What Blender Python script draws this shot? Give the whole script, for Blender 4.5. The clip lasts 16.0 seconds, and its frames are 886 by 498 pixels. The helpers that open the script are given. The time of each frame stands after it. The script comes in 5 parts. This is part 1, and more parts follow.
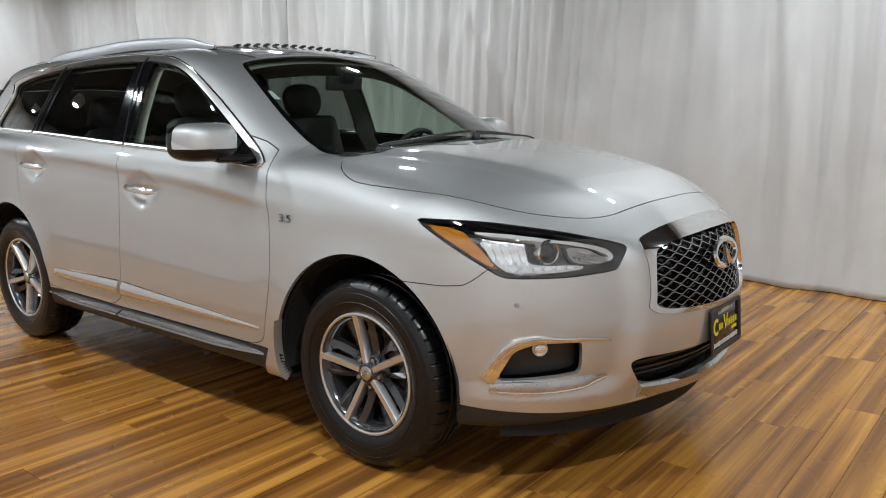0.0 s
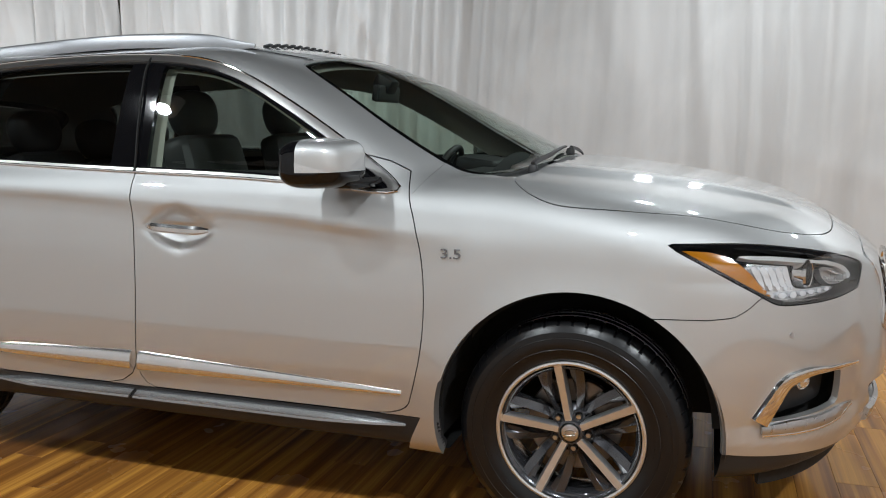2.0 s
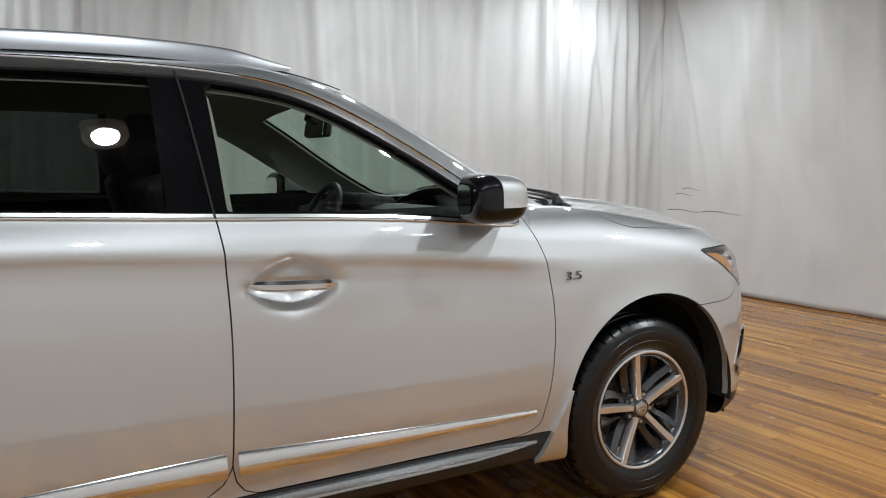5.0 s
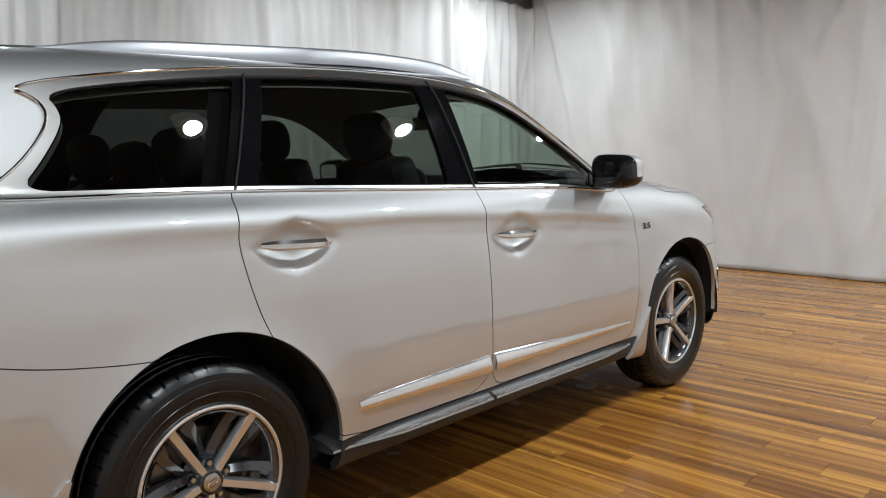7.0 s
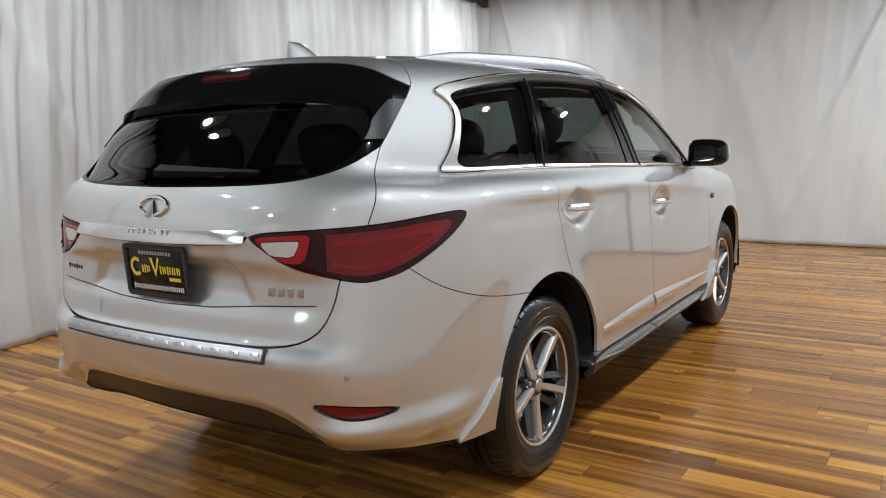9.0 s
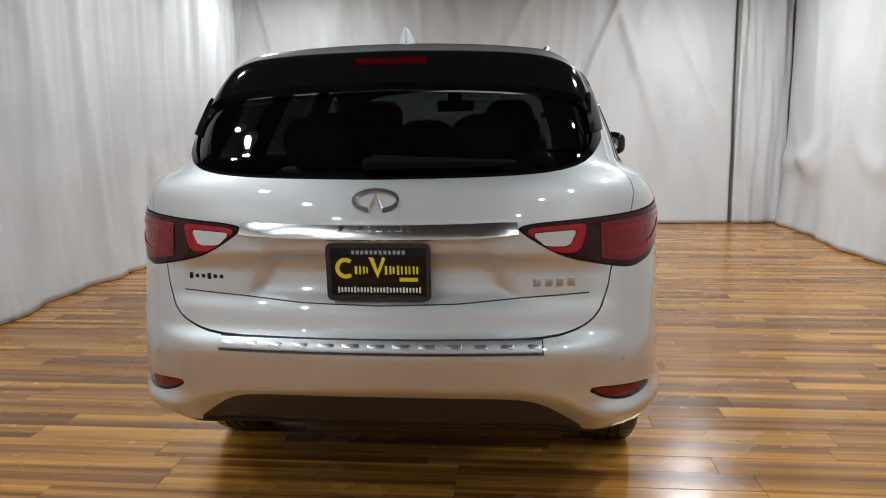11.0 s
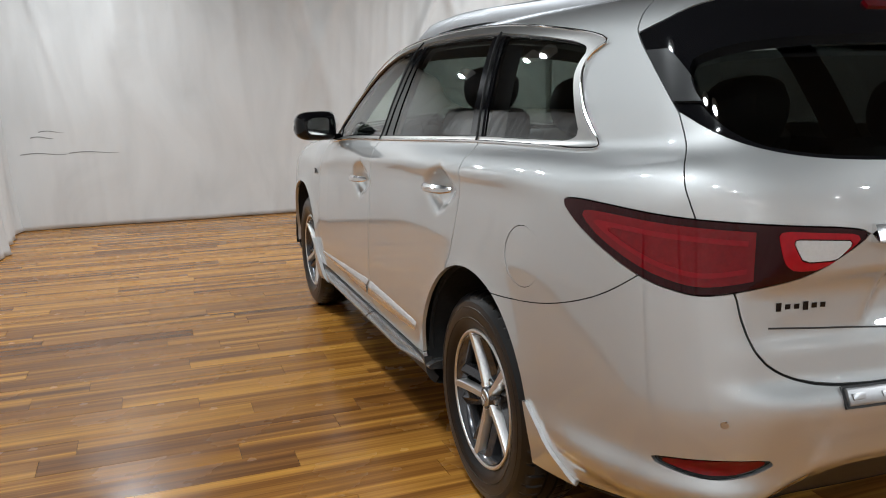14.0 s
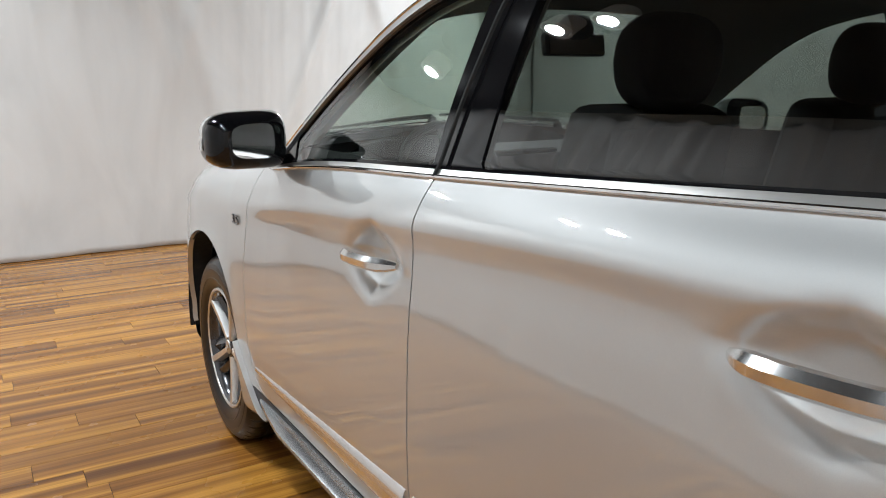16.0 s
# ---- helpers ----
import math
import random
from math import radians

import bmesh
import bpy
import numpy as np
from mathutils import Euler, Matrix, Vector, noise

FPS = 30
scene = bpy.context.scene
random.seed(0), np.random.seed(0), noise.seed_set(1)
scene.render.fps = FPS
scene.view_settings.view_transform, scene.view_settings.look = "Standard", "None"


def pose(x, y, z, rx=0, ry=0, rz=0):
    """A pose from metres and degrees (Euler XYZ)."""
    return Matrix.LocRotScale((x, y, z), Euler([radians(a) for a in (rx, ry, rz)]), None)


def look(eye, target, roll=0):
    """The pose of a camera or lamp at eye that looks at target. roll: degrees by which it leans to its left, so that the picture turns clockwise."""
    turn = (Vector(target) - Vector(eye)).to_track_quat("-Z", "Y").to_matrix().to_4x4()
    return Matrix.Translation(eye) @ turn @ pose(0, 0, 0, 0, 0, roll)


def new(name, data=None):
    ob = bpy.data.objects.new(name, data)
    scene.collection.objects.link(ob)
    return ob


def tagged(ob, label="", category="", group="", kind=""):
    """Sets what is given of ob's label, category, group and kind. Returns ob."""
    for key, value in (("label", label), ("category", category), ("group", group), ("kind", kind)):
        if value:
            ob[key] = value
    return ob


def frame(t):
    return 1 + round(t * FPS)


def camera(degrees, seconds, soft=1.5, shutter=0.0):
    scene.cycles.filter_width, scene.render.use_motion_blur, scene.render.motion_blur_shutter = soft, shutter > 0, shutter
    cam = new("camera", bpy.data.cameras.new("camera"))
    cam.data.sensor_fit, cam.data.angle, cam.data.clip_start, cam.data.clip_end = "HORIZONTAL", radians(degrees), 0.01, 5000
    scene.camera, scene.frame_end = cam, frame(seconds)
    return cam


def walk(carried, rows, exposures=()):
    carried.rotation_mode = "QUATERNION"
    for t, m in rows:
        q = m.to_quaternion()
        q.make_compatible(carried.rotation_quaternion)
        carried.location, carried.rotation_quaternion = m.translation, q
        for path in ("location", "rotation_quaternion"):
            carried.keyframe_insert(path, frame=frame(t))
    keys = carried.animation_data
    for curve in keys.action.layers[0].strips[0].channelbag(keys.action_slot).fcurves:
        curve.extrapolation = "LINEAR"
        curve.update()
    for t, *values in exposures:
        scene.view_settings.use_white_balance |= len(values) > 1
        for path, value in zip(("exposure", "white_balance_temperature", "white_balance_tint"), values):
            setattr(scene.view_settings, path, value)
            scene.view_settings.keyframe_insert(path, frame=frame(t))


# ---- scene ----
cam = camera(59.3, 16.0, soft=1.0)
PATH = [
    (0, (3.485, -2.983, 1.366), (2.258, -1.444, 1.011), -0.3),
    (0.5, (3.101, -3.19, 1.349), (1.969, -1.573, 1.023), -0.0),
    (1, (2.717, -3.307, 1.339), (1.704, -1.611, 1.023), -0.3),
    (1.5, (2.284, -3.33, 1.337), (1.427, -1.55, 1.025), -0.4),
    (2, (1.857, -3.326, 1.335), (1.209, -1.458, 1.033), -0.7),
    (2.5, (1.443, -3.271, 1.326), (1.058, -1.329, 1.044), -0.3),
    (3, (1.008, -3.241, 1.375), (0.918, -1.266, 1.067), -0.3),
    (3.5, (0.613, -3.204, 1.364), (0.806, -1.235, 1.073), -0.2),
    (3.7, (0.414, -3.202, 1.379), (0.74, -1.25, 1.091), -0.3),
    (6, (-1.609, -3.15, 1.327), (-0.349, -1.609, 1.128), -0.7),
    (6.5, (-2.096, -3.103, 1.336), (-0.738, -1.652, 1.105), -1.0),
    (7, (-2.573, -3.019, 1.34), (-1.152, -1.633, 1.094), -1.4),
    (7.5, (-3.029, -2.91, 1.323), (-1.544, -1.592, 1.083), -1.5),
    (8, (-3.471, -2.767, 1.333), (-1.933, -1.514, 1.08), -1.6),
    (8.5, (-3.863, -2.58, 1.355), (-2.27, -1.404, 1.075), -1.4),
    (9, (-4.222, -2.284, 1.375), (-2.567, -1.198, 1.089), -1.7),
    (9.2, (-4.352, -2.124, 1.386), (-2.66, -1.098, 1.096), -1.9),
    (11.5, (-4.937, 0.09, 1.427), (-2.967, 0.013, 1.091), -0.5),
    (12, (-4.839, 0.634, 1.438), (-2.896, 0.31, 1.093), -0.6),
    (12.5, (-4.711, 1.071, 1.435), (-2.798, 0.614, 1.071), -0.7),
    (13, (-4.483, 1.477, 1.421), (-2.601, 0.907, 1.057), -0.8),
    (13.5, (-4.188, 1.759, 1.422), (-2.327, 1.133, 1.041), -1.2),
    (14, (-3.796, 1.946, 1.401), (-1.961, 1.255, 1.009), -0.9),
    (14.5, (-3.246, 1.968, 1.378), (-1.45, 1.184, 0.983), 0.2),
    (15, (-2.673, 1.902, 1.384), (-0.937, 0.996, 0.975), 0.3),
    (15.5, (-2.127, 1.822, 1.377), (-0.42, 0.861, 0.975), 0.0),
    (16, (-1.572, 1.698, 1.367), (0.112, 0.697, 0.963), -0.8),
]
walk(cam, [(t, look(eye, target, roll)) for t, eye, target, roll in PATH], [(0, .08), (2.5, .08), (3.5, .02), (6, .03), (7, .13), (9, .14), (11.5, .04), (13, .12), (14.5, .20), (15.5, .44), (16, .44)])

# ---- light: rows of round ceiling lamps in a dark hall ----
world = bpy.data.worlds.new("world")
scene.world = world
world.use_nodes = True
world.node_tree.nodes["Background"].inputs[0].default_value = (.5, .5, .55, 1)
world.node_tree.nodes["Background"].inputs[1].default_value = .01
CEILING = 3.45
# The lamp at (-1.0, 2.12) is an added fill that brightens the car's left side.
LAMPS = [(x, -2.42) for x in (-8.4, -6.4, -4.45, -2.1, -.25, 1.75, 3.95)] + [(x, 2.12) for x in (-8.5, -6.6, -4.7, -2.5, -1.0, 2.3)] + [(4.35, 2.42), (-2.85, 1.95), (1.8, 2.08)]


def ceiling_light(x, y, watts):
    lamp = bpy.data.lights.new("lamp_light", "AREA")
    lamp.shape, lamp.size, lamp.energy, lamp.color = "DISK", .15, watts, (.885, .955, 1.0)
    ob = new("lamp_light", lamp)
    ob.location = (x, y, CEILING - .16)
    return ob


for x, y in LAMPS:
    pair = .62 if (x, y) in LAMPS[-2:] or x in (-2.5, -1.0, 2.3) else 1
    ceiling_light(x, y, (34 if y < -1 else 33) * pair * float(np.interp(x, [-8, -4, -2, 2, 3.5], [.85, .92, .95, 1.02, 2.25 if y < 0 else 1.35])))

# ---- materials ----
def material(name):
    m = bpy.data.materials.new(name)
    m.use_nodes = True
    return m, m.node_tree.nodes, m.node_tree.links, m.node_tree.nodes["Principled BSDF"]


def plain(name, color, rough=.5, metal=0., coat=0., bump=0., scale=60., vary=0., spec=.5):
    """A surface with a fine grain: its colour and roughness vary a little, and noise gives relief."""
    m, n, l, b = material(name)
    b.inputs["Base Color"].default_value = (*color, 1)
    b.inputs["Roughness"].default_value, b.inputs["Metallic"].default_value = rough, metal
    b.inputs["Coat Weight"].default_value, b.inputs["Coat Roughness"].default_value = coat, .03
    b.inputs["Specular IOR Level"].default_value = spec
    if bump or vary:
        co, tx = n.new("ShaderNodeTexCoord"), n.new("ShaderNodeTexNoise")
        tx.inputs["Scale"].default_value, tx.inputs["Detail"].default_value = scale, 5
        l.new(co.outputs["Object"], tx.inputs["Vector"])
        if vary:
            mx = n.new("ShaderNodeMix")
            mx.data_type = "RGBA"
            mx.inputs[6].default_value = (*[c * (1 - vary) for c in color], 1)
            mx.inputs[7].default_value = (*[min(1, c * (1 + vary)) for c in color], 1)
            l.new(tx.outputs["Fac"], mx.inputs[0])
            l.new(mx.outputs[2], b.inputs["Base Color"])
            mr = n.new("ShaderNodeMapRange")
            mr.inputs[3].default_value, mr.inputs[4].default_value = rough * (1 - vary), min(1, rough * (1 + vary))
            l.new(tx.outputs["Fac"], mr.inputs[0])
            l.new(mr.outputs[0], b.inputs["Roughness"])
        if bump:
            bp = n.new("ShaderNodeBump")
            bp.inputs["Strength"].default_value, bp.inputs["Distance"].default_value = bump, .004
            l.new(tx.outputs["Fac"], bp.inputs["Height"])
            l.new(bp.outputs["Normal"], b.inputs["Normal"])
    return m


def paint(name, color):
    """Metallic car paint: fine flakes under a clear coat, with faint dust."""
    m, n, l, b = material(name)
    b.inputs["Metallic"].default_value = .94
    gl, lw, pw, sc, mix = (n.new("ShaderNode" + k) for k in ("BsdfGlossy", "LayerWeight", "Math", "Math", "MixShader"))
    gl.inputs["Color"].default_value, gl.inputs["Roughness"].default_value = (1, 1, 1, 1), .02
    lw.inputs["Blend"].default_value = .5
    pw.operation, pw.inputs[1].default_value = "POWER", 3.2
    sc.operation, sc.inputs[1].default_value, sc.inputs[2].default_value = "MULTIPLY_ADD", .80, .13
    l.new(lw.outputs["Facing"], pw.inputs[0])
    l.new(pw.outputs[0], sc.inputs[0])
    l.new(sc.outputs[0], mix.inputs[0])
    l.new(b.outputs[0], mix.inputs[1])
    l.new(gl.outputs[0], mix.inputs[2])
    l.new(mix.outputs[0], n["Material Output"].inputs["Surface"])
    co, fl, du = n.new("ShaderNodeTexCoord"), n.new("ShaderNodeTexNoise"), n.new("ShaderNodeTexNoise")
    fl.inputs["Scale"].default_value, fl.inputs["Detail"].default_value = 900, 2
    du.inputs["Scale"].default_value, du.inputs["Detail"].default_value = 3.5, 6
    l.new(co.outputs["Object"], fl.inputs["Vector"])
    l.new(co.outputs["Object"], du.inputs["Vector"])
    mx = n.new("ShaderNodeMix")
    mx.data_type = "RGBA"
    mx.inputs[6].default_value, mx.inputs[7].default_value = (*[c * .90 for c in color], 1), (*[c * 1.10 for c in color], 1)
    l.new(fl.outputs["Fac"], mx.inputs[0])
    l.new(mx.outputs[2], b.inputs["Base Color"])
    mr = n.new("ShaderNodeMapRange")
    mr.inputs[3].default_value, mr.inputs[4].default_value = .53, .59
    l.new(du.outputs["Fac"], mr.inputs[0])
    l.new(mr.outputs[0], b.inputs["Roughness"])
    return m


def glass(name, tint, gloss=1.0):
    """A thin pane: lets tinted light through and mirrors the room by its angle."""
    m, n, l, b = material(name)
    n.remove(b)
    tr, gl, fr, mx = n.new("ShaderNodeBsdfTransparent"), n.new("ShaderNodeBsdfGlossy"), n.new("ShaderNodeLayerWeight"), n.new("ShaderNodeMixShader")
    tr.inputs["Color"].default_value = (*tint, 1)
    gl.inputs["Color"].default_value, gl.inputs["Roughness"].default_value = (gloss, gloss, gloss, 1), .012
    fr.inputs["Blend"].default_value = .5
    pw, sc = n.new("ShaderNodeMath"), n.new("ShaderNodeMath")
    pw.operation, sc.operation = "POWER", "MULTIPLY_ADD"
    pw.inputs[1].default_value, sc.inputs[1].default_value, sc.inputs[2].default_value = 5.0, .9, .09
    l.new(fr.outputs["Facing"], pw.inputs[0])
    l.new(pw.outputs[0], sc.inputs[0])
    l.new(sc.outputs[0], mx.inputs[0])
    l.new(tr.outputs[0], mx.inputs[1])
    l.new(gl.outputs[0], mx.inputs[2])
    l.new(mx.outputs[0], n["Material Output"].inputs["Surface"])
    return m


def cloth(name, color):
    """White sheet cloth: soft creases at two scales, greyer and stained in places."""
    m, n, l, b = material(name)
    b.inputs["Roughness"].default_value, b.inputs["Specular IOR Level"].default_value = .85, .2
    co, big, fine = n.new("ShaderNodeTexCoord"), n.new("ShaderNodeTexNoise"), n.new("ShaderNodeTexNoise")
    mp = n.new("ShaderNodeMapping")
    mp.inputs["Scale"].default_value = (1, 1, .45)
    l.new(co.outputs["Object"], mp.inputs["Vector"])
    big.inputs["Scale"].default_value, big.inputs["Detail"].default_value, big.inputs["Distortion"].default_value = 1.6, 7, .8
    fine.inputs["Scale"].default_value, fine.inputs["Detail"].default_value = 260, 3
    l.new(mp.outputs[0], big.inputs["Vector"])
    l.new(co.outputs["Object"], fine.inputs["Vector"])
    rp = n.new("ShaderNodeValToRGB")
    rp.color_ramp.elements[0].position, rp.color_ramp.elements[1].position = .30, .62
    rp.color_ramp.elements[0].color = (*[c * .86 for c in color], 1)
    rp.color_ramp.elements[1].color = (*color, 1)
    l.new(big.outputs["Fac"], rp.inputs[0])
    l.new(rp.outputs[0], b.inputs["Base Color"])
    b1, b2 = n.new("ShaderNodeBump"), n.new("ShaderNodeBump")
    b1.inputs["Strength"].default_value, b1.inputs["Distance"].default_value = .32, .03
    b2.inputs["Strength"].default_value, b2.inputs["Distance"].default_value = .15, .001
    l.new(big.outputs["Fac"], b1.inputs["Height"])
    l.new(fine.outputs["Fac"], b2.inputs["Height"])
    l.new(b1.outputs["Normal"], b2.inputs["Normal"])
    l.new(b2.outputs["Normal"], b.inputs["Normal"])
    return m


def zebra_wood(name):
    """Laminate plank: dark and golden streaks along its length, each plank shifted in grain and tone."""
    m, n, l, b = material(name)
    b.inputs["Specular IOR Level"].default_value = .36
    co, ob, ge, mp = n.new("ShaderNodeTexCoord"), n.new("ShaderNodeObjectInfo"), n.new("ShaderNodeNewGeometry"), n.new("ShaderNodeMapping")
    ad, ml, cx = n.new("ShaderNodeMath"), n.new("ShaderNodeMath"), n.new("ShaderNodeCombineXYZ")
    l.new(ob.outputs["Random"], ad.inputs[0])
    l.new(ge.outputs["Random Per Island"], ad.inputs[1])
    ml.operation, ml.inputs[1].default_value = "MULTIPLY", 57.0
    l.new(ad.outputs[0], ml.inputs[0])
    for k in range(3):
        l.new(ml.outputs[0], cx.inputs[k])
    l.new(cx.outputs[0], mp.inputs["Location"])
    mp.inputs["Scale"].default_value = (14.5, .28, 1)
    l.new(co.outputs["Object"], mp.inputs["Vector"])
    streak, grain, knot = n.new("ShaderNodeTexNoise"), n.new("ShaderNodeTexNoise"), n.new("ShaderNodeTexNoise")
    streak.inputs["Scale"].default_value, streak.inputs["Detail"].default_value, streak.inputs["Distortion"].default_value = 1.0, 3.0, .25
    grain.inputs["Scale"].default_value, grain.inputs["Detail"].default_value = 9, 6
    l.new(mp.outputs[0], streak.inputs["Vector"])
    l.new(mp.outputs[0], grain.inputs["Vector"])
    knot.inputs["Scale"].default_value, knot.inputs["Detail"].default_value = 2.2, 4
    l.new(co.outputs["Object"], knot.inputs["Vector"])
    rp = n.new("ShaderNodeValToRGB")
    e = rp.color_ramp.elements
    e[0].position, e[0].color = .31, (.168, .064, .0155, 1)
    e[1].position, e[1].color = .69, (.72, .355, .066, 1)
    for pos, col in ((.43, (.275, .110, .0235, 1)), (.52, (.415, .180, .035, 1)), (.60, (.58, .27, .049, 1))):
        x = e.new(pos)
        x.color = col
    l.new(streak.outputs["Fac"], rp.inputs[0])
    hs = n.new("ShaderNodeHueSaturation")
    tone = n.new("ShaderNodeMapRange")
    tone.inputs[2].default_value, tone.inputs[3].default_value, tone.inputs[4].default_value = 2, .92, 1.12
    l.new(ad.outputs[0], tone.inputs[0])
    l.new(tone.outputs[0], hs.inputs["Value"])
    l.new(rp.outputs[0], hs.inputs["Color"])
    mx = n.new("ShaderNodeMix")
    mx.data_type, mx.blend_type = "RGBA", "MULTIPLY"
    mx.inputs[0].default_value = .45
    gr = n.new("ShaderNodeValToRGB")
    gr.color_ramp.elements[0].position, gr.color_ramp.elements[1].position = .35, .65
    gr.color_ramp.elements[0].color = (.55, .5, .45, 1)
    l.new(grain.outputs["Fac"], gr.inputs[0])
    l.new(hs.outputs[0], mx.inputs[6])
    l.new(gr.outputs[0], mx.inputs[7])
    l.new(mx.outputs[2], b.inputs["Base Color"])
    mr = n.new("ShaderNodeMapRange")
    mr.inputs[1].default_value, mr.inputs[2].default_value, mr.inputs[3].default_value, mr.inputs[4].default_value = .3, .7, .15, .32
    l.new(knot.outputs["Fac"], mr.inputs[0])
    l.new(mr.outputs[0], b.inputs["Roughness"])
    bp = n.new("ShaderNodeBump")
    bp.inputs["Strength"].default_value, bp.inputs["Distance"].default_value = .25, .0008
    l.new(grain.outputs["Fac"], bp.inputs["Height"])
    l.new(bp.outputs["Normal"], b.inputs["Normal"])
    return m


SILVER = paint("silver_paint", (.585, .590, .588))
RAIL = plain("rail_metal", (.36, .365, .38), .36, .9, vary=.06)
CHROME_SOFT = plain("brushed_chrome", (.82, .82, .82), .16, 1.0, vary=.05)
SURROUND = plain("satin_surround", (.50, .49, .475), .32, .95, vary=.05)
CHROME = plain("chrome", (.80, .80, .80), .07, 1.0)
SATIN = plain("satin_metal", (.55, .55, .56), .28, 1.0, vary=.08)
GLOSS_BLACK = plain("gloss_black", (.005, .005, .006), .06, spec=.35)
SCUFF = plain("scuff_metal", (.50, .50, .51), .40, 1.0, vary=.06)
STEP = plain("step_metal", (.42, .425, .43), .20, .9, bump=.05, scale=14, vary=.1)
FIN_BLACK = plain("fin_black", (.009, .009, .010), .38, spec=.3, vary=.15)
TRIM_BLACK = plain("black_plastic", (.018, .018, .019), .45, bump=.15, scale=400, vary=.15)
DARK = plain("dark_lining", (.008, .008, .008), .85, vary=.2)
RUBBER = plain("tyre_rubber", (.0048, .0048, .0055), .30, spec=.45, bump=.03, scale=120, vary=.2)
WIPER = plain("wiper_black", (.004, .004, .004), .6, spec=.08, vary=.2)
MACHINED = plain("machined_alloy", (.78, .775, .77), .40, 1.0, vary=.06)
GUNMETAL = plain("gunmetal_alloy", (.062, .062, .068), .20, .6, coat=.8)
DARK_CHROME = plain("dark_chrome", (.30, .30, .31), .16, 1.0)
IRON = plain("brake_iron", (.30, .28, .26), .38, .9, vary=.2)
LEATHER = plain("black_leather", (.038, .037, .037), .48, bump=.25, scale=220, vary=.15)
DASH = plain("dash_vinyl", (.020, .020, .021), .55, bump=.3, scale=500, vary=.12)
BEIGE = plain("beige_lining", (.42, .40, .35), .80, bump=.1, scale=300, vary=.06)
CLEAR = glass("clear_glass", (.68, .77, .71))
WINDSCREEN = glass("windscreen_glass", (.60, .70, .64))
PRIVACY = glass("privacy_glass", (.20, .22, .21))
PRIVACY_REAR = glass("privacy_glass_rear", (.055, .062, .058))
LENS = glass("lamp_lens", (.95, .95, .95))
RED = plain("red_lens", (.145, .001, .0035), .06, spec=.4, coat=.2, vary=.30, scale=60)
BRAKE_RED = plain("brake_red_lens", (.075, .001, .003), .2, spec=.3, vary=.2)
LIGHT_RED = plain("light_red_lens", (.33, .003, .010), .07, spec=.4, coat=.2, vary=.25, scale=80)
RING_RED = plain("ring_red_lens", (.21, .0015, .006), .07, spec=.4, coat=.2, vary=.2, scale=70)
DARK_RED = plain("dark_red_lens", (.022, .001, .002), .06, spec=.35)
AMBER = plain("amber_lens", (.44, .165, .008), .14, coat=.6, vary=.12, scale=120)
FROST = plain("frosted_lens", (.56, .56, .56), .18, .0, coat=.8, bump=.4, scale=140, vary=.1)
FACET = plain("reflector_facet", (.88, .90, .94), .22, .6, bump=.5, scale=90, vary=.08)
BULB = plain("lamp_bowl", (.90, .92, .95), .10, .85, bump=.9, scale=70, vary=.05)
YELLOW = plain("yellow_print", (.80, .66, .02), .45)
WHITE = plain("white_print", (.75, .75, .75), .45)
GREY_PRINT = plain("grey_print", (.35, .35, .35), .45)
CLOTH = cloth("white_sheet", (.66, .655, .65))
SLIT = plain("cloth_slit", (.20, .195, .19), .9)
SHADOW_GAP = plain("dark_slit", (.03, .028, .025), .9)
BOARD = plain("wall_board", (.55, .53, .48), .8, vary=.08)
CEIL = plain("dark_ceiling", (.022, .021, .022), .9, bump=.2, scale=30, vary=.3)
WOOD = zebra_wood("zebra_laminate")
LAMP_BODY = plain("white_enamel", (.75, .75, .74), .4)
# ---- shape of the car body ----
# One smooth skin, found where a field of profiles crosses zero. Metres: x to the nose, y to the car's left, z up.
def profile(points, blur):
    """A smooth curve through a few design points: straight runs, rounded over the length blur."""
    px, py = zip(*points)
    step = 0.0025
    grid = np.arange(px[0] - 1.0, px[-1] + 1.0, step)
    flat = np.interp(grid, px, py)
    k = np.arange(-int(4 * blur / step), int(4 * blur / step) + 1) * step
    w = np.exp(-0.5 * (k / blur) ** 2)
    soft = np.convolve(np.pad(flat, len(k) // 2, mode="edge"), w / w.sum(), mode="valid")
    return lambda v: np.interp(v, grid, soft)


def blend_max(a, b, k):
    h = np.maximum(k - np.abs(a - b), 0) / k
    return np.maximum(a, b) + h * h * k * 0.25


def blend_min(a, b, k):
    return -blend_max(-a, -b, k)


AXLE, HUB_Z, WHEEL_Z, TYRE_R = 1.45, 0.372, 0.357, 0.379  # arch centre, wheel centre, tyre
plan_w = profile([(-2.7, .925), (-2.2, .952), (-1.9, .968), (-1.45, .984), (-.8, .985), (0, .984), (1.0, .982), (1.45, .984), (1.8, .984), (2.1, .98), (2.5, .97)], .12)
section_w = profile([(.15, -.10), (.24, -.05), (.30, -.024), (.40, -.012), (.52, -.002), (.62, -.004), (.80, -.016), (.90, -.025), (.955, -.031), (.99, -.031), (1.03, -.025), (1.036, -.026), (1.06, -.035), (1.10, -.049), (1.15, -.073), (1.2, -.103), (1.4, -.24)], .008)
section_soft = profile([(.15, -.10), (.24, -.05), (.30, -.024), (.40, -.012), (.52, -.002), (.62, -.004), (.8, -.008), (.93, -.018), (.985, -.024), (1.02, -.027), (1.05, -.037), (1.2, -.10), (1.4, -.22)], .03)
crease_z = profile([(-2.4, .125), (-1.6, .122), (-1.34, .112), (-1.1, .103), (-.66, .092), (-.25, .064), (0, .048), (.4, .025), (.75, -.015), (1.0, -.04), (2, -.05)], .10)
